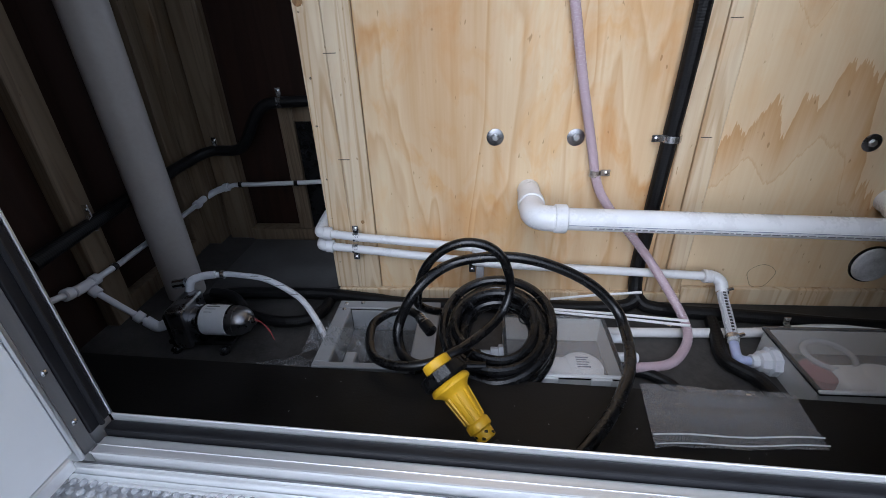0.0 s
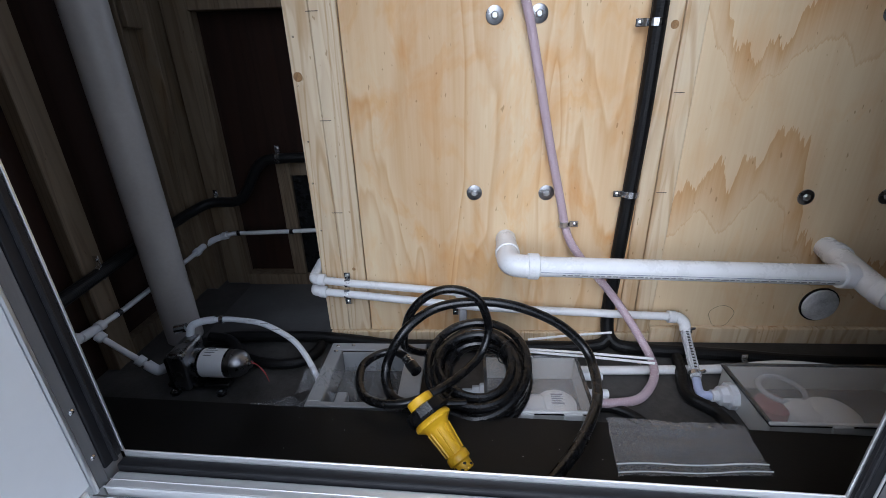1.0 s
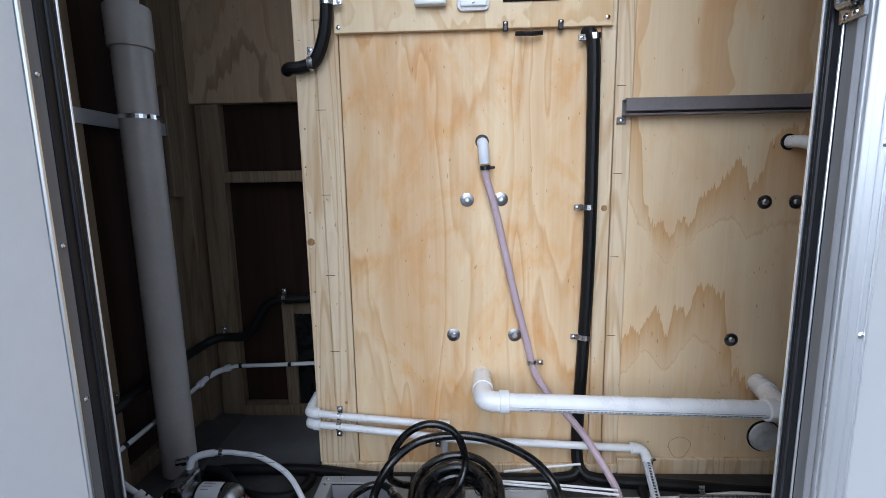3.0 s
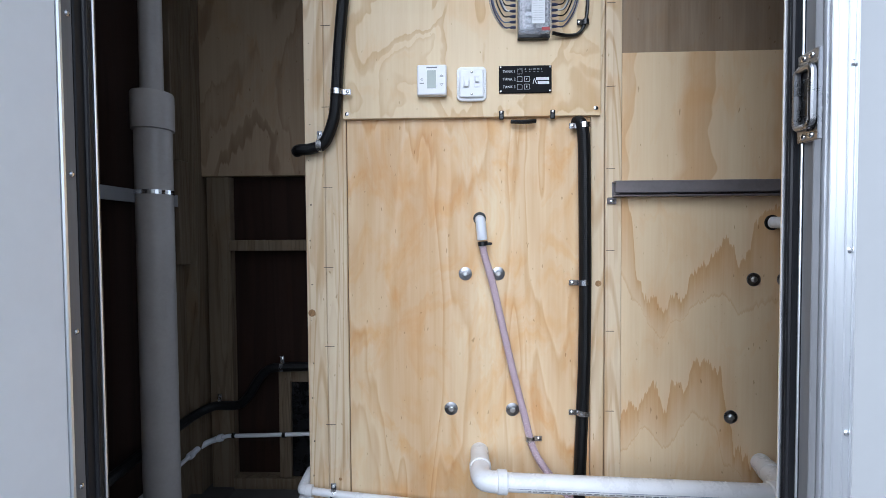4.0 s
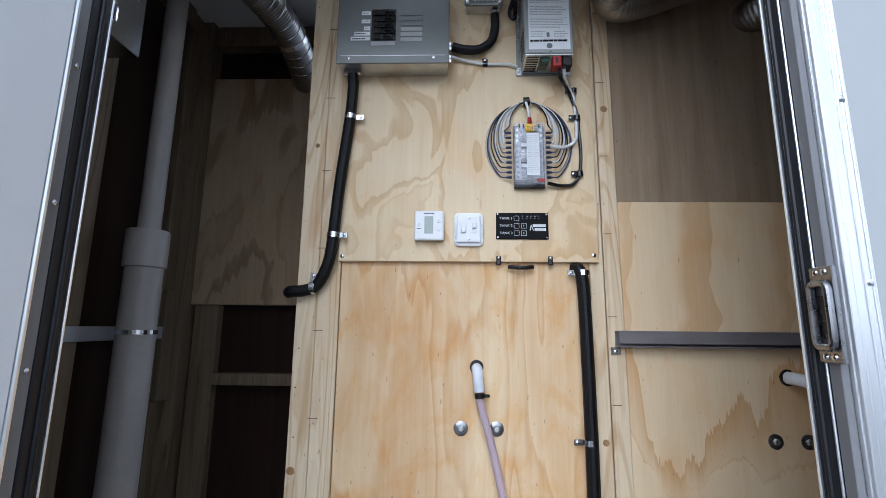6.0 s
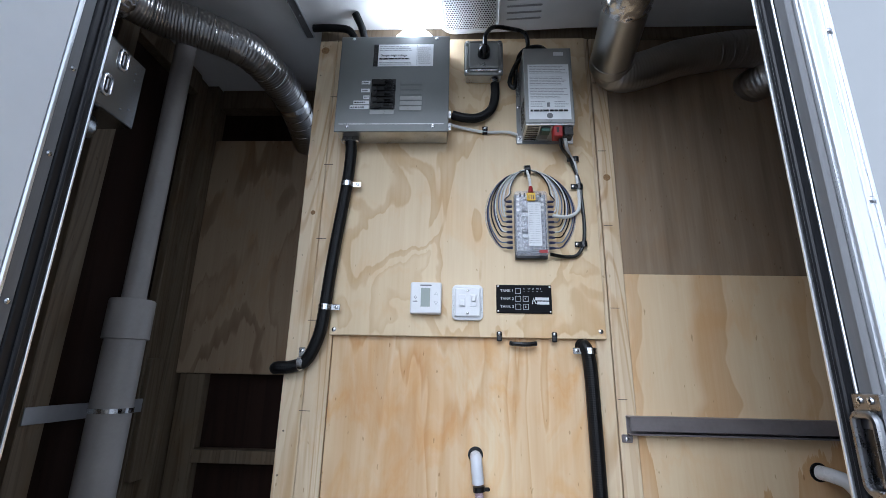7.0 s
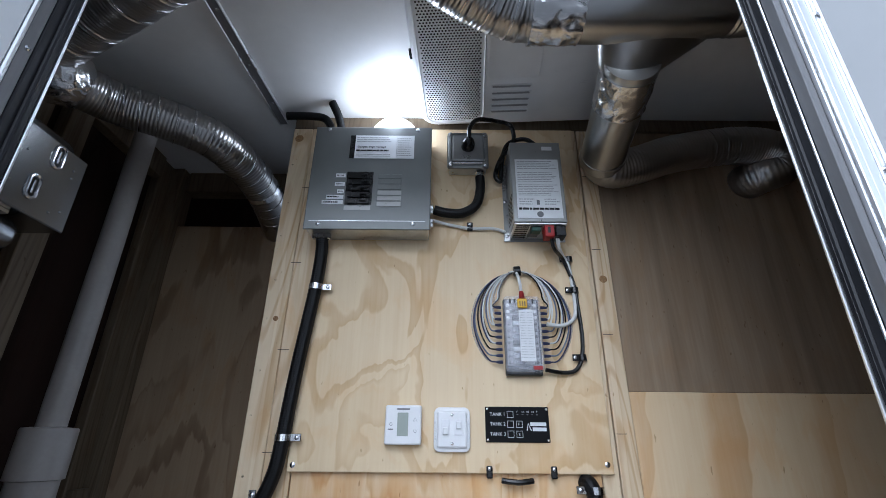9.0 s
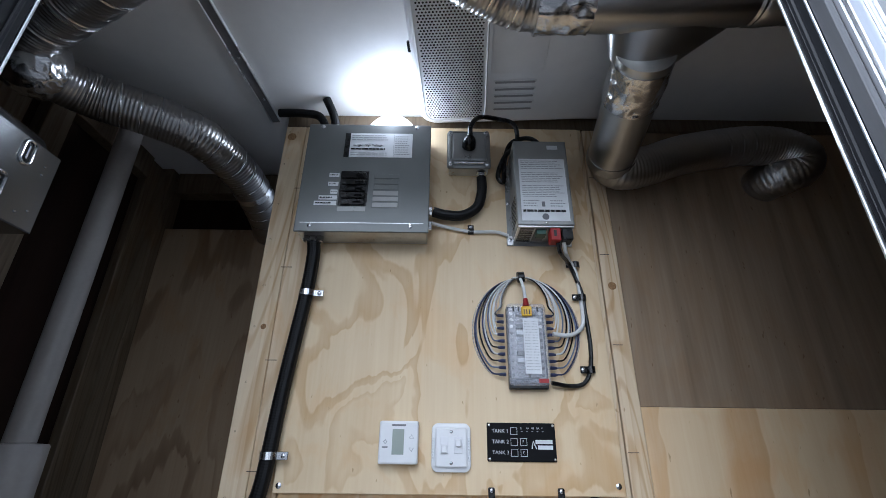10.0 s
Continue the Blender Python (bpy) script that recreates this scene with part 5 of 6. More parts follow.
part("tap", lathe([(-0.014, 0.012), (0.014, 0.012)], (-0.842, -0.155, 0.105), (1, 0.2, 0.1), 12), ZINC, pump)
for k in (0.0, 0.006):
    part("wire", tube(curve([(-0.645, -0.205, 0.036 + k), (-0.63, -0.205, 0.03), (-0.612, -0.21, 0.012 - k), (-0.60, -0.22, -0.01)], 5), 0.0008, 6), RED, pump, "thin red wire")
whose = thing("white_hose", (-0.6, -0.15, FLOOR), "white printed hose arching from the pump", "hose")
part("tube", tube(curve([(-0.772, -0.126, 0.112), (-0.735, -0.118, 0.110), (-0.696, -0.12, 0.108), (-0.640, -0.132, 0.108), (-0.585, -0.15, 0.096), (-0.535, -0.175, 0.080), (-0.495, -0.21, 0.058), (-0.46, -0.25, 0.03), (-0.44, -0.278, 0.012)], 8), 0.0072, 14), NYLON, whose, smooth=True)
part("clamp", lathe([(-0.005, 0.0108), (0.005, 0.0108)], (-0.748, -0.121, 0.111), (1, 0.1, 0), 16), ZINC, whose)
lp = bmesh.new()
for k in range(6):
    a = radians(65 + 14 * k)
    box(-0.758, -0.758 + 0.02 + 0.006 * (k % 3), -0.2008 - 0.0370 * math.cos(a) - 0.0004, -0.2008 - 0.0370 * math.cos(a) + 0.0004, 0.033 + 0.0370 * math.sin(a) - 0.0012, 0.033 + 0.0370 * math.sin(a) + 0.0006, 0, bm=lp)
part("label_print", lp, CHROME_TXT, pump)
for x, y, z in ((-0.66, -0.1335, 0.1155), (-0.625, -0.141, 0.1125), (-0.59, -0.154, 0.1035), (-0.55, -0.173, 0.091)):
    part("print", box(x - 0.010, x + 0.010, y - 0.0007, y + 0.0007, z - 0.001, z + 0.0003, 0), FINE_TXT, whose)

# loose pipes and rods on the floor
fl = thing("floor_pipe", (0.5, -0.14, FLOOR), "white pipe running along the floor mat", "pipe")
part("pipe", tube(curve([(0.10, -0.152, -0.017), (0.226, -0.150, -0.017), (0.40, -0.145, -0.017), (0.55, -0.141, -0.014), (0.70, -0.125, -0.012), (0.82, -0.135, -0.014), (0.95, -0.16, -0.017)], 6), 0.0115, 14), PVC, fl, smooth=True)
strap((0.60, -0.135, 0.0), "x", 0.012, fl, 0.016, 1)
for k, (a, b) in enumerate((((0.03, -0.150, 0.049), (0.352, -0.190, 0.052)), ((0.03, -0.160, 0.049), (0.350, -0.205, 0.050)), ((0.06, -0.12, 0.055), (0.28, -0.092, 0.06)))):
    rod = thing("white_rod", a, "thin white plastic rod lying over the sump box", "rod", group="white rods")
    part("rod", tube([a, ((a[0] + b[0]) / 2, (a[1] + b[1]) / 2, (a[2] + b[2]) / 2 + 0.002), b], 0.0032, 8), PVC, rod, smooth=True)
dh = thing("drain_hose", (0.43, -0.25, FLOOR), "black drain hose snaking over the floor mat", "hose", group="drain hoses")
part("tube", ridged([(0.455, -0.10, -0.012), (0.44, -0.165, -0.013), (0.425, -0.215, -0.013), (0.425, -0.25, -0.012), (0.445, -0.275, -0.012), (0.465, -0.30, -0.012), (0.475, -0.345, -0.012), (0.48, -0.40, -0.012)], 0.0145), CORR, dh)
dh2 = thing("drain_hose", (0.26, -0.3, FLOOR), "short black hose stub beside the sump box", "hose", group="drain hoses")
part("tube", ridged([(0.195, -0.282, -0.015), (0.235, -0.288, -0.012), (0.275, -0.312, -0.013), (0.295, -0.345, -0.014), (0.30, -0.39, -0.014)], 0.0125), CORR, dh2)
for x, y in ((0.44, -0.325), (0.36, -0.10), (-0.05, -0.10), (-0.18, -0.11), (-0.20, -0.08)):
    f = thing("floor_bolt", (x, y, FLOOR), "small zinc bolt through the floor mat", "bolt", group="floor bolts")
    screw((x, y, FLOOR), f, 0.008, (0, 0, 1), "head")

# coiled cord with its yellow plug
coil = thing("shore_power_cord", (-0.075, -0.285, 0.05), "heavy black power cord coiled with a yellow plug", "power cord")
tilt = Matrix.Translation((-0.075, -0.29, 0.090)) @ Matrix.Rotation(radians(14), 4, "X") @ Matrix.Rotation(radians(-5), 4, "Y")
cr = random.Random(4)
for Rr, h in ((0.114, -0.024), (0.108, -0.004), (0.112, 0.016), (0.094, -0.026), (0.090, -0.006), (0.094, 0.018), (0.074, -0.020), (0.071, 0.002), (0.078, 0.024)):
    ph, e = cr.uniform(0, 6.28), cr.uniform(0.94, 1.06)
    pts = [tilt @ Vector((Rr * e * math.cos(a) + 0.004 * math.sin(2 * a + ph), Rr / e * 1.12 * math.sin(a), h + 0.005 * math.sin(a + ph))) for a in [2 * math.pi * q / 40 for q in range(40)]]
    part("coil_turn", tube(pts, 0.0098, 10, closed=True), BLACK, coil, smooth=True)
for a in (0.55, 2.4, 4.1):
    c = tilt @ Vector((0.092 * math.cos(a), 0.100 * math.sin(a), 0.0))
    part("tie", tube([c + (tilt.to_3x3() @ Vector((0.036 * math.cos(q) * math.cos(a), 0.036 * math.cos(q) * math.sin(a), 0.038 * math.sin(q)))) for q in [2 * math.pi * w / 20 for w in range(20)]], 0.0016, 5, closed=True), CORR, coil, "thin wire tie")
part("free_loop", tube(curve([(-0.088, -0.568, 0.100), (-0.05, -0.61, 0.090), (0.0, -0.615, 0.090), (0.035, -0.585, 0.105), (0.085, -0.53, 0.112), (0.122, -0.475, 0.116), (0.150, -0.42, 0.116), (0.168, -0.36, 0.112), (0.174, -0.30, 0.115), (0.160, -0.265, 0.140), (0.104, -0.25, 0.189), (0.012, -0.25, 0.233), (-0.077, -0.25, 0.245), (-0.167, -0.255, 0.230), (-0.231, -0.30, 0.200), (-0.270, -0.325, 0.130), (-0.262, -0.365, 0.098), (-0.23, -0.395, 0.092), (-0.16, -0.40, 0.095), (-0.10, -0.39, 0.088)], 10), 0.0106, 12), BLACK, coil, smooth=True)
part("free_loop", tube(curve([(-0.13, -0.20, 0.07), (-0.20, -0.22, 0.085), (-0.235, -0.25, 0.12), (-0.238, -0.27, 0.160), (-0.222, -0.27, 0.222), (-0.187, -0.27, 0.266), (-0.143, -0.27, 0.286), (-0.098, -0.27, 0.280), (-0.066, -0.27, 0.250), (-0.050, -0.272, 0.19), (-0.065, -0.295, 0.145), (-0.10, -0.34, 0.130), (-0.16, -0.40, 0.125), (-0.21, -0.422, 0.118), (-0.262, -0.418, 0.110), (-0.305, -0.395, 0.105), (-0.326, -0.350, 0.105), (-0.328, -0.30, 0.110), (-0.30, -0.268, 0.115), (-0.264, -0.262, 0.118), (-0.232, -0.28, 0.115)], 10), 0.0092, 12), BLACK, coil, smooth=True)
part("strain_relief", lathe([(0, 0.010), (0.02, 0.010), (0.021, 0.013), (0.05, 0.013)], (-0.236, -0.278, 0.115), (0.5, -0.7, -0.1), 14), BLACK, coil, smooth=True)
for k in range(4):
    part("relief_ring", lathe([(0, 0.0112), (0.003, 0.0112)], (-0.234 + 0.004 * k, -0.281 - 0.0055 * k, 0.1147), (0.5, -0.7, -0.1), 14), ZINC, coil)
P0, P1 = Vector((-0.184, -0.477, 0.180)), Vector((-0.094, -0.562, 0.099))
ax = (P1 - P0).normalized()
plug = part("plug", lathe([(0.0396, 0.0300), (0.0430, 0.0335), (0.0475, 0.0350), (0.0505, 0.0340), (0.0560, 0.0262), (0.0610, 0.0220), (0.0660, 0.0206), (0.1120, 0.0162), (0.1135, 0.0188), (0.1160, 0.0200), (0.1255, 0.0200), (0.1275, 0.0180), (0.1285, 0.0158), (0.1425, 0.0152), (0.1445, 0.0135)], P0, ax, 36), YELLOW, coil, "yellow moulded plug body", smooth=True)
part("plug_cap", lathe([(0.0000, 0.0215), (0.0017, 0.0238), (0.0155, 0.0245)], P0, ax, 30), YELLOW, plug, smooth=True)
side_v = ax.orthogonal().normalized()
up_v = ax.cross(side_v)
ring = bmesh.new()
ns = 30
prof = [(0.0159, 0.0292), (0.0181, 0.0370), (0.0344, 0.0387), (0.0391, 0.0361)]
rings = [[ring.verts.new(P0 + ax * d + (r * (1 + 0.035 * (k % 3 == 0))) * (math.cos(2 * math.pi * k / ns) * side_v + math.sin(2 * math.pi * k / ns) * up_v)) for k in range(ns)] for d, r in prof]
for r0, r1 in zip(rings, rings[1:]):
    for k in range(ns):
        ring.faces.new((r0[k], r0[(k + 1) % ns], r1[(k + 1) % ns], r1[k]))
part("lock_ring", ring, BLACK, plug, "black ribbed locking ring")
for k in range(8):
    a = 2 * math.pi * k / 8
    q = math.cos(a) * side_v + math.sin(a) * up_v
    part("grip_rib", tube([P0 + ax * 0.063 + q * 0.0208, P0 + ax * 0.110 + q * 0.0165], 0.0022, 6), YELLOW, plug, smooth=True)
for k in range(10):
    a = 2 * math.pi * k / 5 + (0.6 if k > 4 else 0)
    q = math.cos(a) * side_v + math.sin(a) * up_v
    c = P0 + ax * (0.1325 + 0.0065 * (k > 4)) + q * 0.0150
    part("relief_slot", box(c.x - 0.0028, c.x + 0.0028, c.y - 0.0019, c.y + 0.0019, c.z - 0.0019, c.z + 0.0019, 0.0008), BLACK, plug)

# clear bag on the black board
bagb = bmesh.new()
c00, c10, c11, c01 = Vector((0.160, -0.545, 0)), Vector((0.418, -0.536, 0)), Vector((0.430, -0.425, 0)), Vector((0.176, -0.411, 0))
rows_ = []
for j in range(20):
    row = []
    for i in range(36):
        u, v = i / 35, j / 19
        p = c00.lerp(c10, u).lerp(c01.lerp(c11, u), v)
        zz = 0.0772 + 0.010 * abs(noise.noise(Vector((u * 4, v * 3, 1.0)))) + 0.005 * abs(noise.noise(Vector((u * 13, v * 6, 4.0))))
        row.append(bagb.verts.new((p.x, p.y + 0.002 * math.sin(u * 9), zz)))
    rows_.append(row)
for j in range(19):
    for i in range(35):
        bagb.faces.new((rows_[j][i], rows_[j][i + 1], rows_[j + 1][i + 1], rows_[j + 1][i]))
bmesh.ops.solidify(bagb, geom=bagb.faces, thickness=0.0008)
bag = thing("plastic_bag", (0.3, -0.48, 0.076), "empty clear zip bag lying on the black board", "bag")
part("film", bagb, clear("bag_film", (0.52, 0.52, 0.53), 0.10, 0.30, 1.0, 16), bag, smooth=True)
for dv, r in ((0.16, 0.0013), (0.03, 0.0012)):
    part("zip", tube([c00.lerp(c10, u / 20).lerp(c01.lerp(c11, u / 20), dv) + Vector((0, 0.002 * math.sin(u / 20 * 9), 0.0835)) for u in range(21)], r, 6), PAPER, bag, "white zip seal" if dv > 0.1 else "")

SPACE = DOOR
wrap = thing("bubble_wrap", (-0.25, -0.115, 0.163), "strip of clear bubble wrap on the metal step", "bubble wrap")
wb, bb = bmesh.new(), bmesh.new()
sheet = []
for j in range(9):
    sheet.append([])
    for i in range(61):
        x, y = -0.66 + 0.014 * i, -0.076 - 0.012 * j
        z = 0.1635 + 0.010 * abs(noise.noise(Vector((x * 9, y * 14, 2.0))))
        sheet[-1].append(wb.verts.new((x, y, z)))
        if j < 8:
            lathe([(0, 0.0052), (0.0022, 0.0046), (0.0036, 0.0026), (0.0040, 0.0006)], (x + (0.007 if j % 2 else 0), y, z + 0.0003), (0, 0, 1), 8, bb)
for r0, r1 in zip(sheet, sheet[1:]):
    for i in range(60):
        wb.faces.new((r0[i], r0[i + 1], r1[i + 1], r1[i]))
bmesh.ops.solidify(wb, geom=wb.faces, thickness=0.0004)
part("film", wb, BUBBLE, wrap, smooth=True)
part("bubble", bb, BUBBLE, wrap, "rows of air bubbles", smooth=True)["kind"] = "stuff"
SPACE = Matrix()

# ---- left bay ----
vent = thing("stack_pipe", (-0.958, 0.0, FLOOR), "tall white PVC pipe, darkened for shade, with a reducing coupling", "pipe")
part("lower_pipe", lathe([(0, 0.0495), (1.285, 0.0495)], (-0.958, 0.0, FLOOR + 0.001), (0, 0, 1), 36), PVC_SHADED, vent, smooth=True)
part("coupling", lathe([(0, 0.051), (0.002, 0.0565), (0.105, 0.0565), (0.110, 0.054), (0.112, 0.033)], (-0.958, 0.0, 1.243), (0, 0, 1), 36), PVC_SHADED, vent, smooth=True)
part("upper_pipe", lathe([(0, 0.0305), (0.91, 0.0305)], (-0.958, 0.0, 1.3552), (0, 0, 1), 28), PVC_SHADED, vent, smooth=True)
part("clamp_ring", lathe([(-0.006, 0.0502), (-0.006, 0.0522), (0.006, 0.0522), (0.006, 0.0502)], (-0.958, 0.0, 1.060), (0, 0, 1), 36), ZINC, vent)
west = thing("wall_studs", (-1.06, 0, FLOOR), "rough pine studs and blocks on the dark side wall", "stud", kind="structure")
part("stud", box(-1.084, -1.048, -0.16, -0.09, FLOOR, TOP, 0.002), LUMBER_SHADED, west)
part("stud", box(-1.084, -1.052, -0.30, -0.205, 0.69, TOP, 0.002), LUMBER_SHADED, west)
part("stud", box(-1.084, -1.055, 0.235, 0.298, FLOOR, TOP, 0.002), LUMBER_SHADED, west)
part("block", box(-1.054, -1.035, 0.24, 0.30, 0.83, 1.20, 0.002), LUMBER_SHADED, west)
part("bottom_plate", box(-1.084, -1.05, -0.089, 0.234, FLOOR, 0.02, 0.002), LUMBER_SHADED, west)
part("top_plate", box(-1.084, -1.045, -0.089, 0.234, 2.185, TOP, 0.002), LUMBER_SHADED, west)
bar = single("cross_bar", box(-1.045, -1.041, -0.16, 0.31, 1.035, 1.075, 0.001), TRIM, "flat galvanised strap bar behind the tall pipe", "bar")
PEX = material("dull_white_tubing", (0.62, 0.62, 0.64), 0.4, vary=0.05, scale=14)
line = thing("supply_pipe", (-1.04, 0, 0.1), "slim white water pipe along the dark side wall", "pipe", group="water pipes")
pipe([(-1.035, -0.36, 0.160), (-1.035, -0.21, 0.128), (-1.035, -0.09, 0.124), (-1.03, 0.26, 0.135)], 0.0074, line, PEX)
bend([(-1.03, 0.25, 0.135), (-1.028, 0.30, 0.140), (-1.005, 0.327, 0.152), (-0.97, 0.33, 0.165)], 0.0108, line, PEX)
pipe([(-0.98, 0.33, 0.163), (-0.927, 0.33, 0.177), (-0.761, 0.325, 0.184), (-0.52, 0.31, 0.20)], 0.0074, line, PEX)
collar((-1.035, -0.215, 0.129), (0, 1, -0.1), 0.0125, 0.05, line, PEX)
collar((-1.035, -0.255, 0.137), (0, 1, -0.2), 0.0145, 0.022, line, PEX)
for at, ax_ in (((-1.035, -0.180, 0.1275), (0, 1, -0.05)), ((-1.018, -0.207, 0.112), (1, 0, -1)), ((-0.940, -0.202, 0.036), (1, 0, -1)), ((-1.03, 0.262, 0.1355), (0, 1, 0)), ((-0.957, 0.33, 0.169), (1, 0, 0.25))):
    collar(at, ax_, 0.0135, 0.020, line, PEX)
pipe([(-1.03, -0.208, 0.124), (-0.97, -0.204, 0.064), (-0.915, -0.20, 0.012)], 0.0074, line, PEX)
bend([(-0.928, -0.201, 0.025), (-0.908, -0.20, 0.007), (-0.897, -0.196, 0.004), (-0.868, -0.182, 0.016)], 0.0130, line, PEX)
for x, y, z in ((-0.905, 0.335, 0.178), (-0.71, 0.325, 0.186)):
    part("clip", lathe([(-0.006, 0.0098), (0.006, 0.0098)], (x, y - 0.004, z), (1, 0, 0.05), 14), BLACK, line)
part("clip", lathe([(-0.006, 0.0098), (0.006, 0.0098)], (-1.035, -0.115, 0.125), (0, 1, 0), 14), BLACK, line)
lc = thing("flexible_conduit", (-1.0, 0.1, 0.25), "black conduit snaking round the dark bay", "conduit", group="conduits")
part("tube", ridged([(-1.03, -0.30, 0.24), (-1.03, -0.125, 0.253), (-1.03, 0.0, 0.262), (-1.025, 0.16, 0.272), (-1.015, 0.27, 0.28), (-0.97, 0.318, 0.295), (-0.886, 0.325, 0.297), (-0.845, 0.325, 0.33), (-0.808, 0.325, 0.388), (-0.775, 0.325, 0.425), (-0.735, 0.322, 0.440), (-0.628, 0.322, 0.444), (-0.52, 0.322, 0.446)], 0.0165), CORR, lc)
strap((-0.955, 0.33, 0.296), "x", 0.0175, lc, 0.024, 1)
strap((-0.712, 0.325, 0.442), "x", 0.0175, lc, 0.024, 1)
strap((-1.03, -0.125, 0.253), "x", 0.0175, lc, 0.03, 1)
# Solid black box in the frame, drawn for the shade of the opening.
hole = single("opening_shade", box(-0.688, -0.515, 0.350, 0.383, 0.014, 0.378, 0), BLACK, "black box standing in for the shade inside the small wooden frame", "opening", kind="structure")

# furnace box
SPACE = LOWER
fur = thing("furnace", (-0.95, -0.45, 1.7), "galvanised furnace casing with slotted side plate", "furnace")
part("case", box(-1.05, -0.822, -0.60, -0.298, 1.735, 1.904, 0.002), FURN, fur)
part("drum", lathe([(0, 0.085), (0.28, 0.085)], (-0.925, -0.592, 1.885), (0, 1, 0), 36), FURN, fur, smooth=True)
for y, z in ((-0.368, 1.873), (-0.395, 1.79)):
    oval = []
    for q in range(20):
        a = 2 * math.pi * q / 20
        oval.append((-0.8205, y + 0.011 * math.cos(a), z + 0.011 * math.sin(a) + (0.013 if math.sin(a) >= 0 else -0.013)))
    s0 = part("slot_rim", tube(oval, 0.0032, 8, closed=True), ZINC, fur, "embossed oblong slot rim", smooth=True)
    part("slot_hole", box(-0.8216, -0.8209, y - 0.007, y + 0.007, z - 0.018, z + 0.018, 0), BLACK, s0)
    part("slot_web", box(-0.8212, -0.8190, y - 0.002, y + 0.002, z - 0.014, z + 0.014, 0.0008), ZINC, s0)
for y, z in ((-0.325, 1.868), (-0.325, 1.85), (-0.322, 1.772), (-0.345, 1.76), (-0.43, 1.85), (-0.44, 1.78)):
    part("rivet", lathe([(0, 0.003), (0.0015, 0.002)], (-0.8218, y, z), (1, 0, 0), 8), ZINC, fur)
part("burner_tube", lathe([(0, 0.03), (0.01, 0.034), (0.20, 0.034), (0.21, 0.03)], (-0.875, -0.575, 1.700), (0, 1, 0), 24), FURN, fur, smooth=True)
part("motor", lathe([(0, 0.05), (0.16, 0.05), (0.17, 0.044)], (-0.93, -0.575, 1.66), (0, 1, 0), 24), BLACK, fur, "black blower motor", smooth=True)
part("hanger", box(-1.0495, -0.84, -0.59, -0.40, 1.728, 1.7345, 0), GALV, fur)


def flex(points, r, pitch=0.0090, depth=0.022, bands=0.06):
    """A corrugated round duct: waves of the given pitch, raised wire turns every bands metres."""
    line = even(curve(points, 14), pitch / 4)
    n = int(bands / (pitch / 4))
    wave = (0.0, 0.5, 1.0, 0.5)
    return tube(line, lambda i: r * ((1.02 if i % n < 3 else 1.0) - depth * wave[i % 4]), 30), line


duct1 = thing("flexible_duct", (-0.7, 0, 2.1), "silver corrugated flexible air duct under the ceiling", "duct", group="air ducts")
bm_, ln = flex([(-0.945, -0.315, 2.135), (-0.885, -0.225, 2.141), (-0.785, -0.155, 2.141), (-0.695, -0.075, 2.134), (-0.648, 0.06, 2.118), (-0.638, 0.21, 2.095), (-0.645, 0.38, 2.05)], 0.055, bands=9)
part("hose", bm_, FOIL, duct1, smooth=True)
for k in (0.10, 0.15, 0.20, 0.25, 0.30, 0.35, 0.40, 0.45, 0.50, 0.55, 0.60, 0.65, 0.76, 0.81, 0.86):
    i = int(k * len(ln))
    part("wire_band", lathe([(-0.0011, 0.0556), (0, 0.0566), (0.0011, 0.0556)], ln[i], ln[i + 1] - ln[i] + Vector((0, 0, 0.0004)), 30), ZINC, duct1, smooth=True)
i = int(0.70 * len(ln))
part("tape_joint", crinkled(ln[i], ln[i + 1] - ln[i], 0.0562, 0.022, 3.0, 0.0016), TAPE, duct1, "foil tape joint", smooth=True)
b = bmesh.new()
bmesh.ops.create_icosphere(b, subdivisions=5, radius=0.070)
for v in b.verts:
    v.co *= 1 + 0.07 * abs(noise.noise(v.co * 45)) + 0.035 * noise.noise(v.co * 95)
b.transform(Matrix.Translation((-0.945, -0.318, 2.138)))
part("taped_joint", b, TAPE, duct1, "crinkled foil tape joint", smooth=True)

wye = thing("duct_wye", (0.36, -0.4, 2.05), "bright sheet-metal duct branch wrapped in foil tape", "duct fitting")
part("down_pipe", lathe([(0, 0.0585), (0.33, 0.0575)], (0.398, -0.095, 2.070), (-0.115, -0.96, 0.06), 36), SHEET, wye, smooth=True)
part("crimp_ring", lathe([(0, 0.0605), (0.006, 0.062), (0.012, 0.0605), (0.018, 0.062), (0.03, 0.0605)], (0.400, -0.087, 2.0695), (-0.115, -0.96, 0.06), 36), SHEET, wye, smooth=True)
part("tape_wrap", crinkled((0.3725, -0.300, 2.083), (-0.115, -0.96, 0.06), 0.0600, 0.105, 1.0, 0.003), TAPE, wye, "crinkled foil tape", smooth=True)
part("branch_body", lathe([(0, 0.064), (0.05, 0.066), (0.17, 0.064), (0.31, 0.055), (0.33, 0.052)], (0.205, -0.495, 2.150), (1, -0.02, 0.0), 36), SHEET, wye, smooth=True)
hb = bmesh.new()
bmesh.ops.create_cone(hb, segments=36, radius1=0.059, radius2=0.135, depth=0.10)
for v in hb.verts:
    if v.co.z > 0:
        v.co.y *= 0.42
        v.co.x += 0.035
        v.co.y += 0.024
hb.transform(Matrix.Translation((0.360, -0.435, 2.118)) @ Matrix.Rotation(radians(80), 4, "X") @ Matrix.Rotation(radians(6), 4, "Y"))
part("saddle", hb, SHEET, wye, smooth=True)
part("end_collar", lathe([(0, 0.053), (0.006, 0.056), (0.012, 0.053), (0.018, 0.056), (0.06, 0.053)], (0.525, -0.5015, 2.150), (1, -0.02, 0), 36), SHEET, wye, smooth=True)
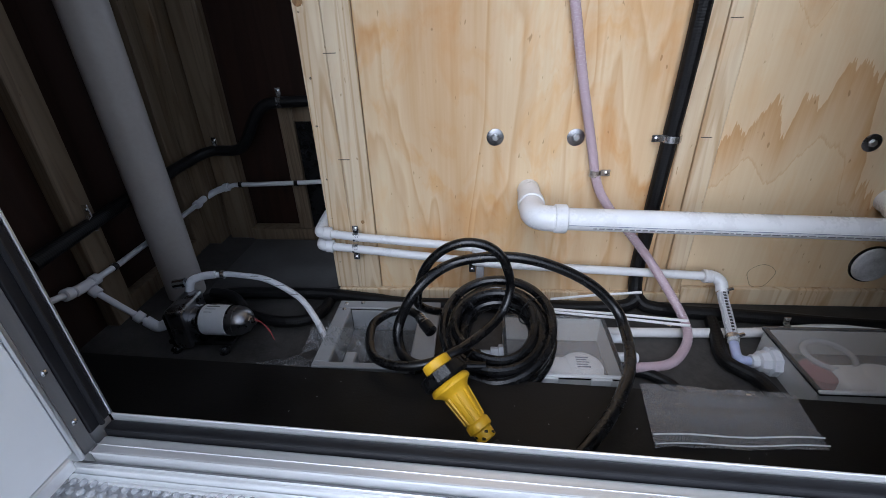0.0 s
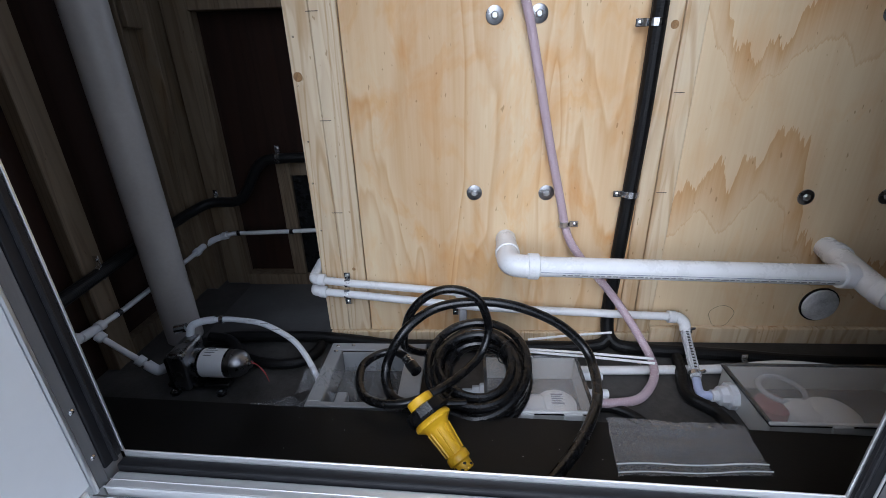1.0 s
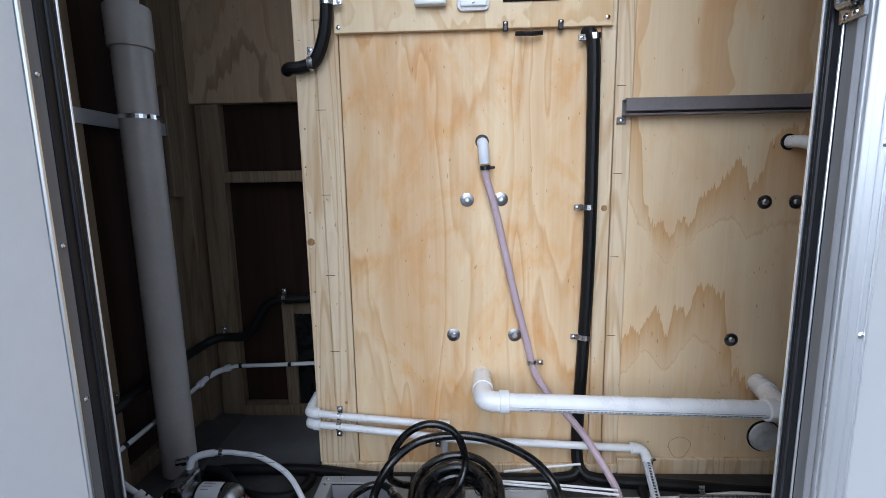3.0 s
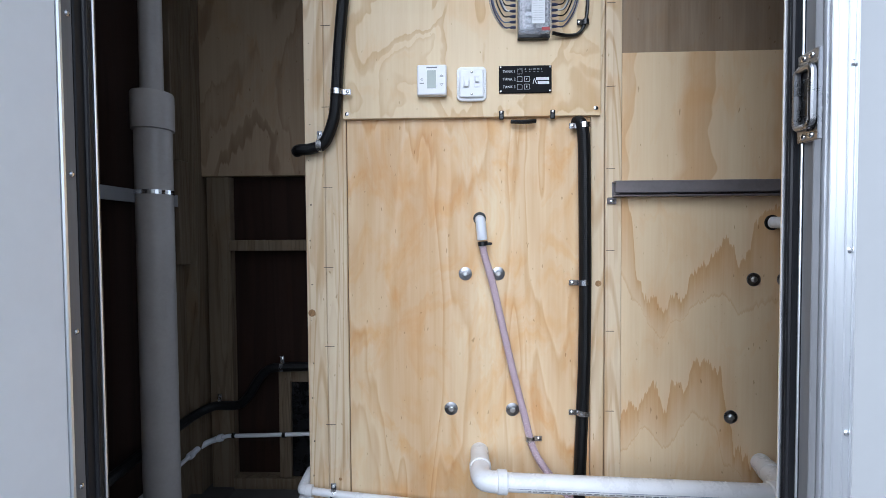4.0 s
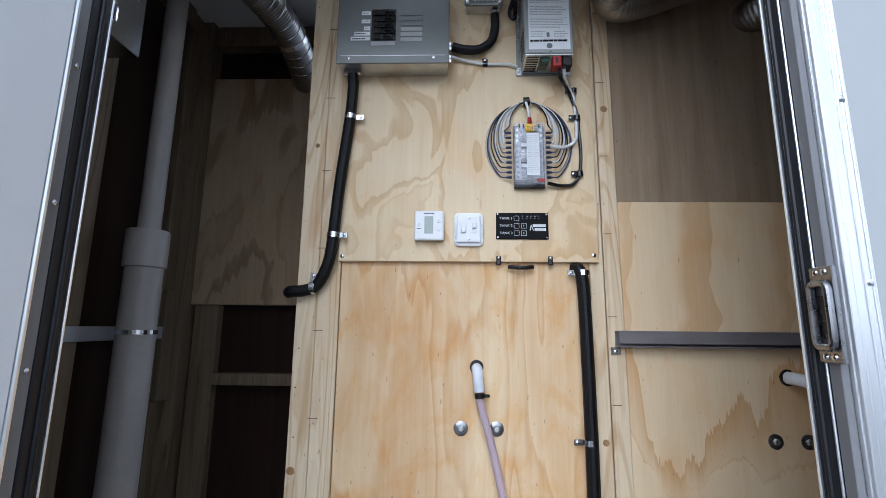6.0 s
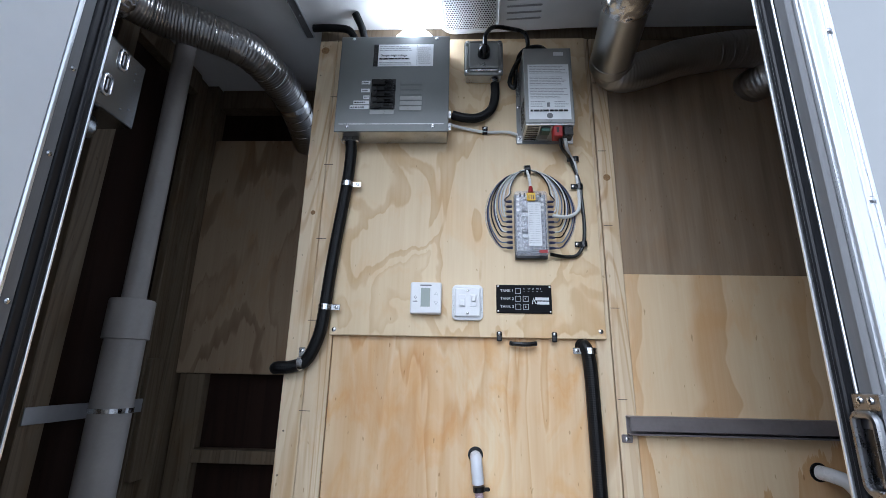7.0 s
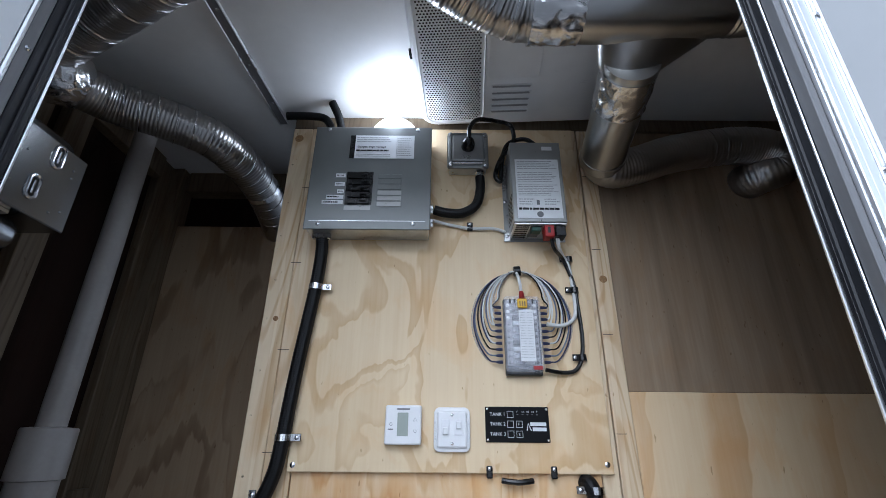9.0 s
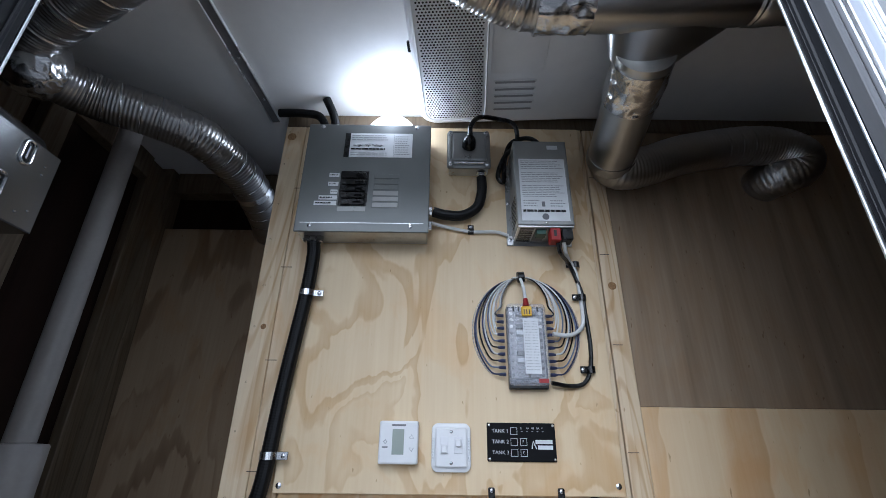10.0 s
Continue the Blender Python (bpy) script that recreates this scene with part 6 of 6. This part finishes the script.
part("tape_wrap", crinkled((0.130, -0.493, 2.150), (1, -0.02, 0), 0.0662, 0.10, 7.0, 0.0035), TAPE, wye, "crinkled foil tape", smooth=True)
duct2 = thing("flexible_duct", (-0.2, -0.55, 2.1), "silver flexible air duct crossing behind the door head", "duct", group="air ducts")
bm_, ln = flex([(0.165, -0.494, 2.150), (0.10, -0.497, 2.152), (0.02, -0.525, 2.165), (-0.10, -0.575, 2.19), (-0.28, -0.582, 2.205), (-0.45, -0.572, 2.19), (-0.575, -0.545, 2.195), (-0.71, -0.48, 2.195), (-0.84, -0.42, 2.19), (-0.95, -0.37, 2.175)], 0.0625, bands=0.05)
part("hose", bm_, FOIL, duct2, smooth=True)
for k in (0.06, 0.10, 0.14, 0.18, 0.22, 0.66, 0.70, 0.75, 0.80, 0.85, 0.90):
    i = int(k * len(ln))
    part("wire_band", lathe([(-0.0012, 0.0636), (0.0012, 0.0636)], ln[i], ln[i + 1] - ln[i], 30), ZINC, duct2)
duct3 = thing("flexible_duct", (0.6, -0.08, 2.0), "silver flexible duct hooking along the partition", "duct", group="air ducts")
bm_, ln = flex([(0.401, -0.085, 2.074), (0.410, -0.072, 2.060), (0.445, -0.068, 2.052), (0.51, -0.07, 2.068), (0.60, -0.072, 2.100), (0.72, -0.072, 2.124), (0.80, -0.072, 2.133), (0.875, -0.072, 2.127), (0.922, -0.070, 2.100), (0.918, -0.060, 2.072), (0.885, -0.040, 2.062), (0.86, 0.0, 2.060), (0.855, 0.06, 2.060)], 0.053, bands=9)
part("hose", bm_, FOIL, duct3, smooth=True)
for k in (0.45, 0.50, 0.55, 0.60):
    i = int(k * len(ln))
    part("wire_band", lathe([(-0.0008, 0.0538), (0.0008, 0.0538)], ln[i], ln[i + 1] - ln[i], 30), FOIL, duct3)
duct4 = thing("flexible_duct", (0.7, -0.5, 2.1), "silver flexible duct running to the side wall", "duct", group="air ducts")
bm_, ln = flex([(0.585, -0.503, 2.150), (0.70, -0.505, 2.145), (0.95, -0.51, 2.13), (1.39, -0.50, 2.10)], 0.053)
part("hose", bm_, FOIL, duct4, smooth=True)

# ---- ceiling ----
ALU_Y = material("ceiling_aluminium", (0.78, 0.79, 0.80), 0.3, 0.9, vary=0.05, scale=5)
SPACE = Matrix.Rotation(radians(-3.5), 4, "Z")
trim = thing("ceiling_trim", (-0.56, -0.3, TOP), "aluminium joint strip along the ceiling", "trim", kind="structure")
part("strip", box(-0.566, -0.541, -0.66, 0.0, TOP - 0.004, TOP - 0.0005, 0.001), DULL, trim)
for x in (-0.5688, -0.5405):
    part("edge", box(x - 0.0008, x + 0.0034, -0.66, 0.0, TOP - 0.007, TOP - 0.0005, 0.0008), ALU_Y, trim)
for y in (-0.1, -0.25, -0.42):
    screw((-0.551, y, TOP - 0.004), trim, 0.004, (0, 0, -1))
SPACE = Matrix.Translation((0, 0, -0.012)) @ SPACE
ac = thing("ceiling_air_conditioner", (0.08, -0.35, 2.235), "white ceiling air conditioner with a perforated grille", "air conditioner")
part("housing", prism(rounded(-0.105, 0.43, -0.64, -0.014, 0.050), 2.240, TOP + 0.0115, 0.010, 3), WHITE, ac, smooth=True)
part("grille_panel", prism(rounded(-0.090, 0.084, -0.625, -0.036, 0.038), 2.2335, 2.2398, 0.003, 2), WHITE, ac, smooth=True)
part("grille_rim", tube([(x, y, 2.2335) for x, y in rounded(-0.087, 0.081, -0.622, -0.039, 0.036)], 0.0022, 6, closed=True), WHITE, ac, smooth=True)
part("side_panel", prism(rounded(0.092, 0.225, -0.60, -0.205, 0.010), 2.2375, 2.2398, 0.001, 1), WHITE, ac)
holes = bmesh.new()
for j in range(68):
    for i in range(20):
        x, y = -0.077 + 0.0079 * i + (0.004 if j % 2 else 0), -0.052 - 0.0079 * j
        corner = max(abs(x + 0.003) - 0.048, 0) ** 2 + max(y + 0.076, 0) ** 2
        if x < 0.074 and y > -0.61 and corner < 0.028 ** 2:
            vs = [holes.verts.new((x + 0.0027 * math.cos(a), y + 0.0027 * math.sin(a), 2.2332)) for a in (0, 1.047, 2.094, 3.142, 4.189, 5.236)]
            holes.faces.new(vs)
hp = part("perforation", holes, BLACK, ac, "rows of small dark holes")
hp["kind"] = "stuff"
for k in range(5):
    y = -0.068 - 0.025 * k
    part("louvre", prism(rounded(0.100, 0.212, y - 0.014, y, 0.0065), 2.2372, 2.2398, 0.001, 1), WHITE, ac)
    part("louvre_gap", prism(rounded(0.104, 0.208, y - 0.0105, y - 0.0035, 0.0034), 2.2367, 2.2371), TRIM, ac)
part("latch", box(-0.112, -0.1045, -0.30, -0.27, 2.250, 2.258, 0.001), BLACK, ac)
for k in range(4):
    part("pilot_hole", lathe([(0, 0.002), (0.0003, 0.002)], (0.17 + 0.004 * (k % 2), -0.235 - 0.012 * k, 2.2398), (0, 0, -1), 8), CHROME_TXT, ac)
SPACE = Matrix()

# staples, knots and nail heads in the studs
nails = thing("staples", (-0.45, 0, 0), "rusty staples and nail heads in the studs", "staple", kind="stuff")
nb = bmesh.new()
for z in [0.13 + 0.235 * i for i in range(9)]:
    box(-0.452, -0.424, -0.0011, 0.0006, z - 0.0008, z + 0.0008, 0, bm=nb)
    box(0.372, 0.396, -0.0001, 0.0016, z + 0.045, z + 0.0466, 0, bm=nb)
    lathe([(0, 0.0028), (0.0004, 0.0028)], (-0.492, 0.0004, z + 0.08), (0, -1, 0), 8, nb)
    lathe([(0, 0.0028), (0.0004, 0.0028)], (-0.488, 0.0004, z - 0.05), (0, -1, 0), 8, nb)
part("staple", nb, material("rusty_steel", (0.12, 0.09, 0.07), 0.6, 0.5), nails)

for x, z in ((0.605, 0.052),):
    part("pencil_ring", tube([(x + (0.032 + 0.004 * math.sin(3 * a)) * math.cos(a), 0.0042, z + 0.034 * math.sin(a)) for a in [2 * math.pi * q / 30 for q in range(30)]], 0.0006, 5, closed=True), LUMBER_SHADED, side)

# knots in the sawn studs
KNOT = wood("pine_knot", (0.42, 0.25, 0.11), (0.20, 0.105, 0.045), figure=(40, 40, 40), seed=2.0, streak=0.9)
for x, y, z, r in ((0.392, 0.001, 1.735, 0.0105), (0.350, 0.0, 0.785, 0.009), (0.395, 0.001, 1.02, 0.006), (-0.484, 0.0, 2.185, 0.013), (-0.490, 0.0, 0.70, 0.011), (-0.470, 0.0, 1.62, 0.007), (-0.412, 0.0, 0.20, 0.005)):
    part("knot", lathe([(0, r), (0.0004, r * 0.97)], (x, y + 0.0001, z), (0, -1, 0.0), 18), KNOT, side, "dark round knot")

# specks of dust on the black board
dust = thing("dust", (0, -0.5, 0.075), "pale specks of dust on the black board", "dust", kind="stuff")
db = bmesh.new()
dr = random.Random(21)
for _ in range(34):
    x, y, r = dr.uniform(-0.55, 0.36), dr.uniform(-0.60, -0.43), dr.uniform(0.0003, 0.0008)
    y += -x * math.tan(radians(2.45))
    lathe([(0, r), (r * 0.8, r * 0.5)], (x, y, 0.0751), (0, 0, 1), 5, db)
part("speck", db, PAPER, dust)
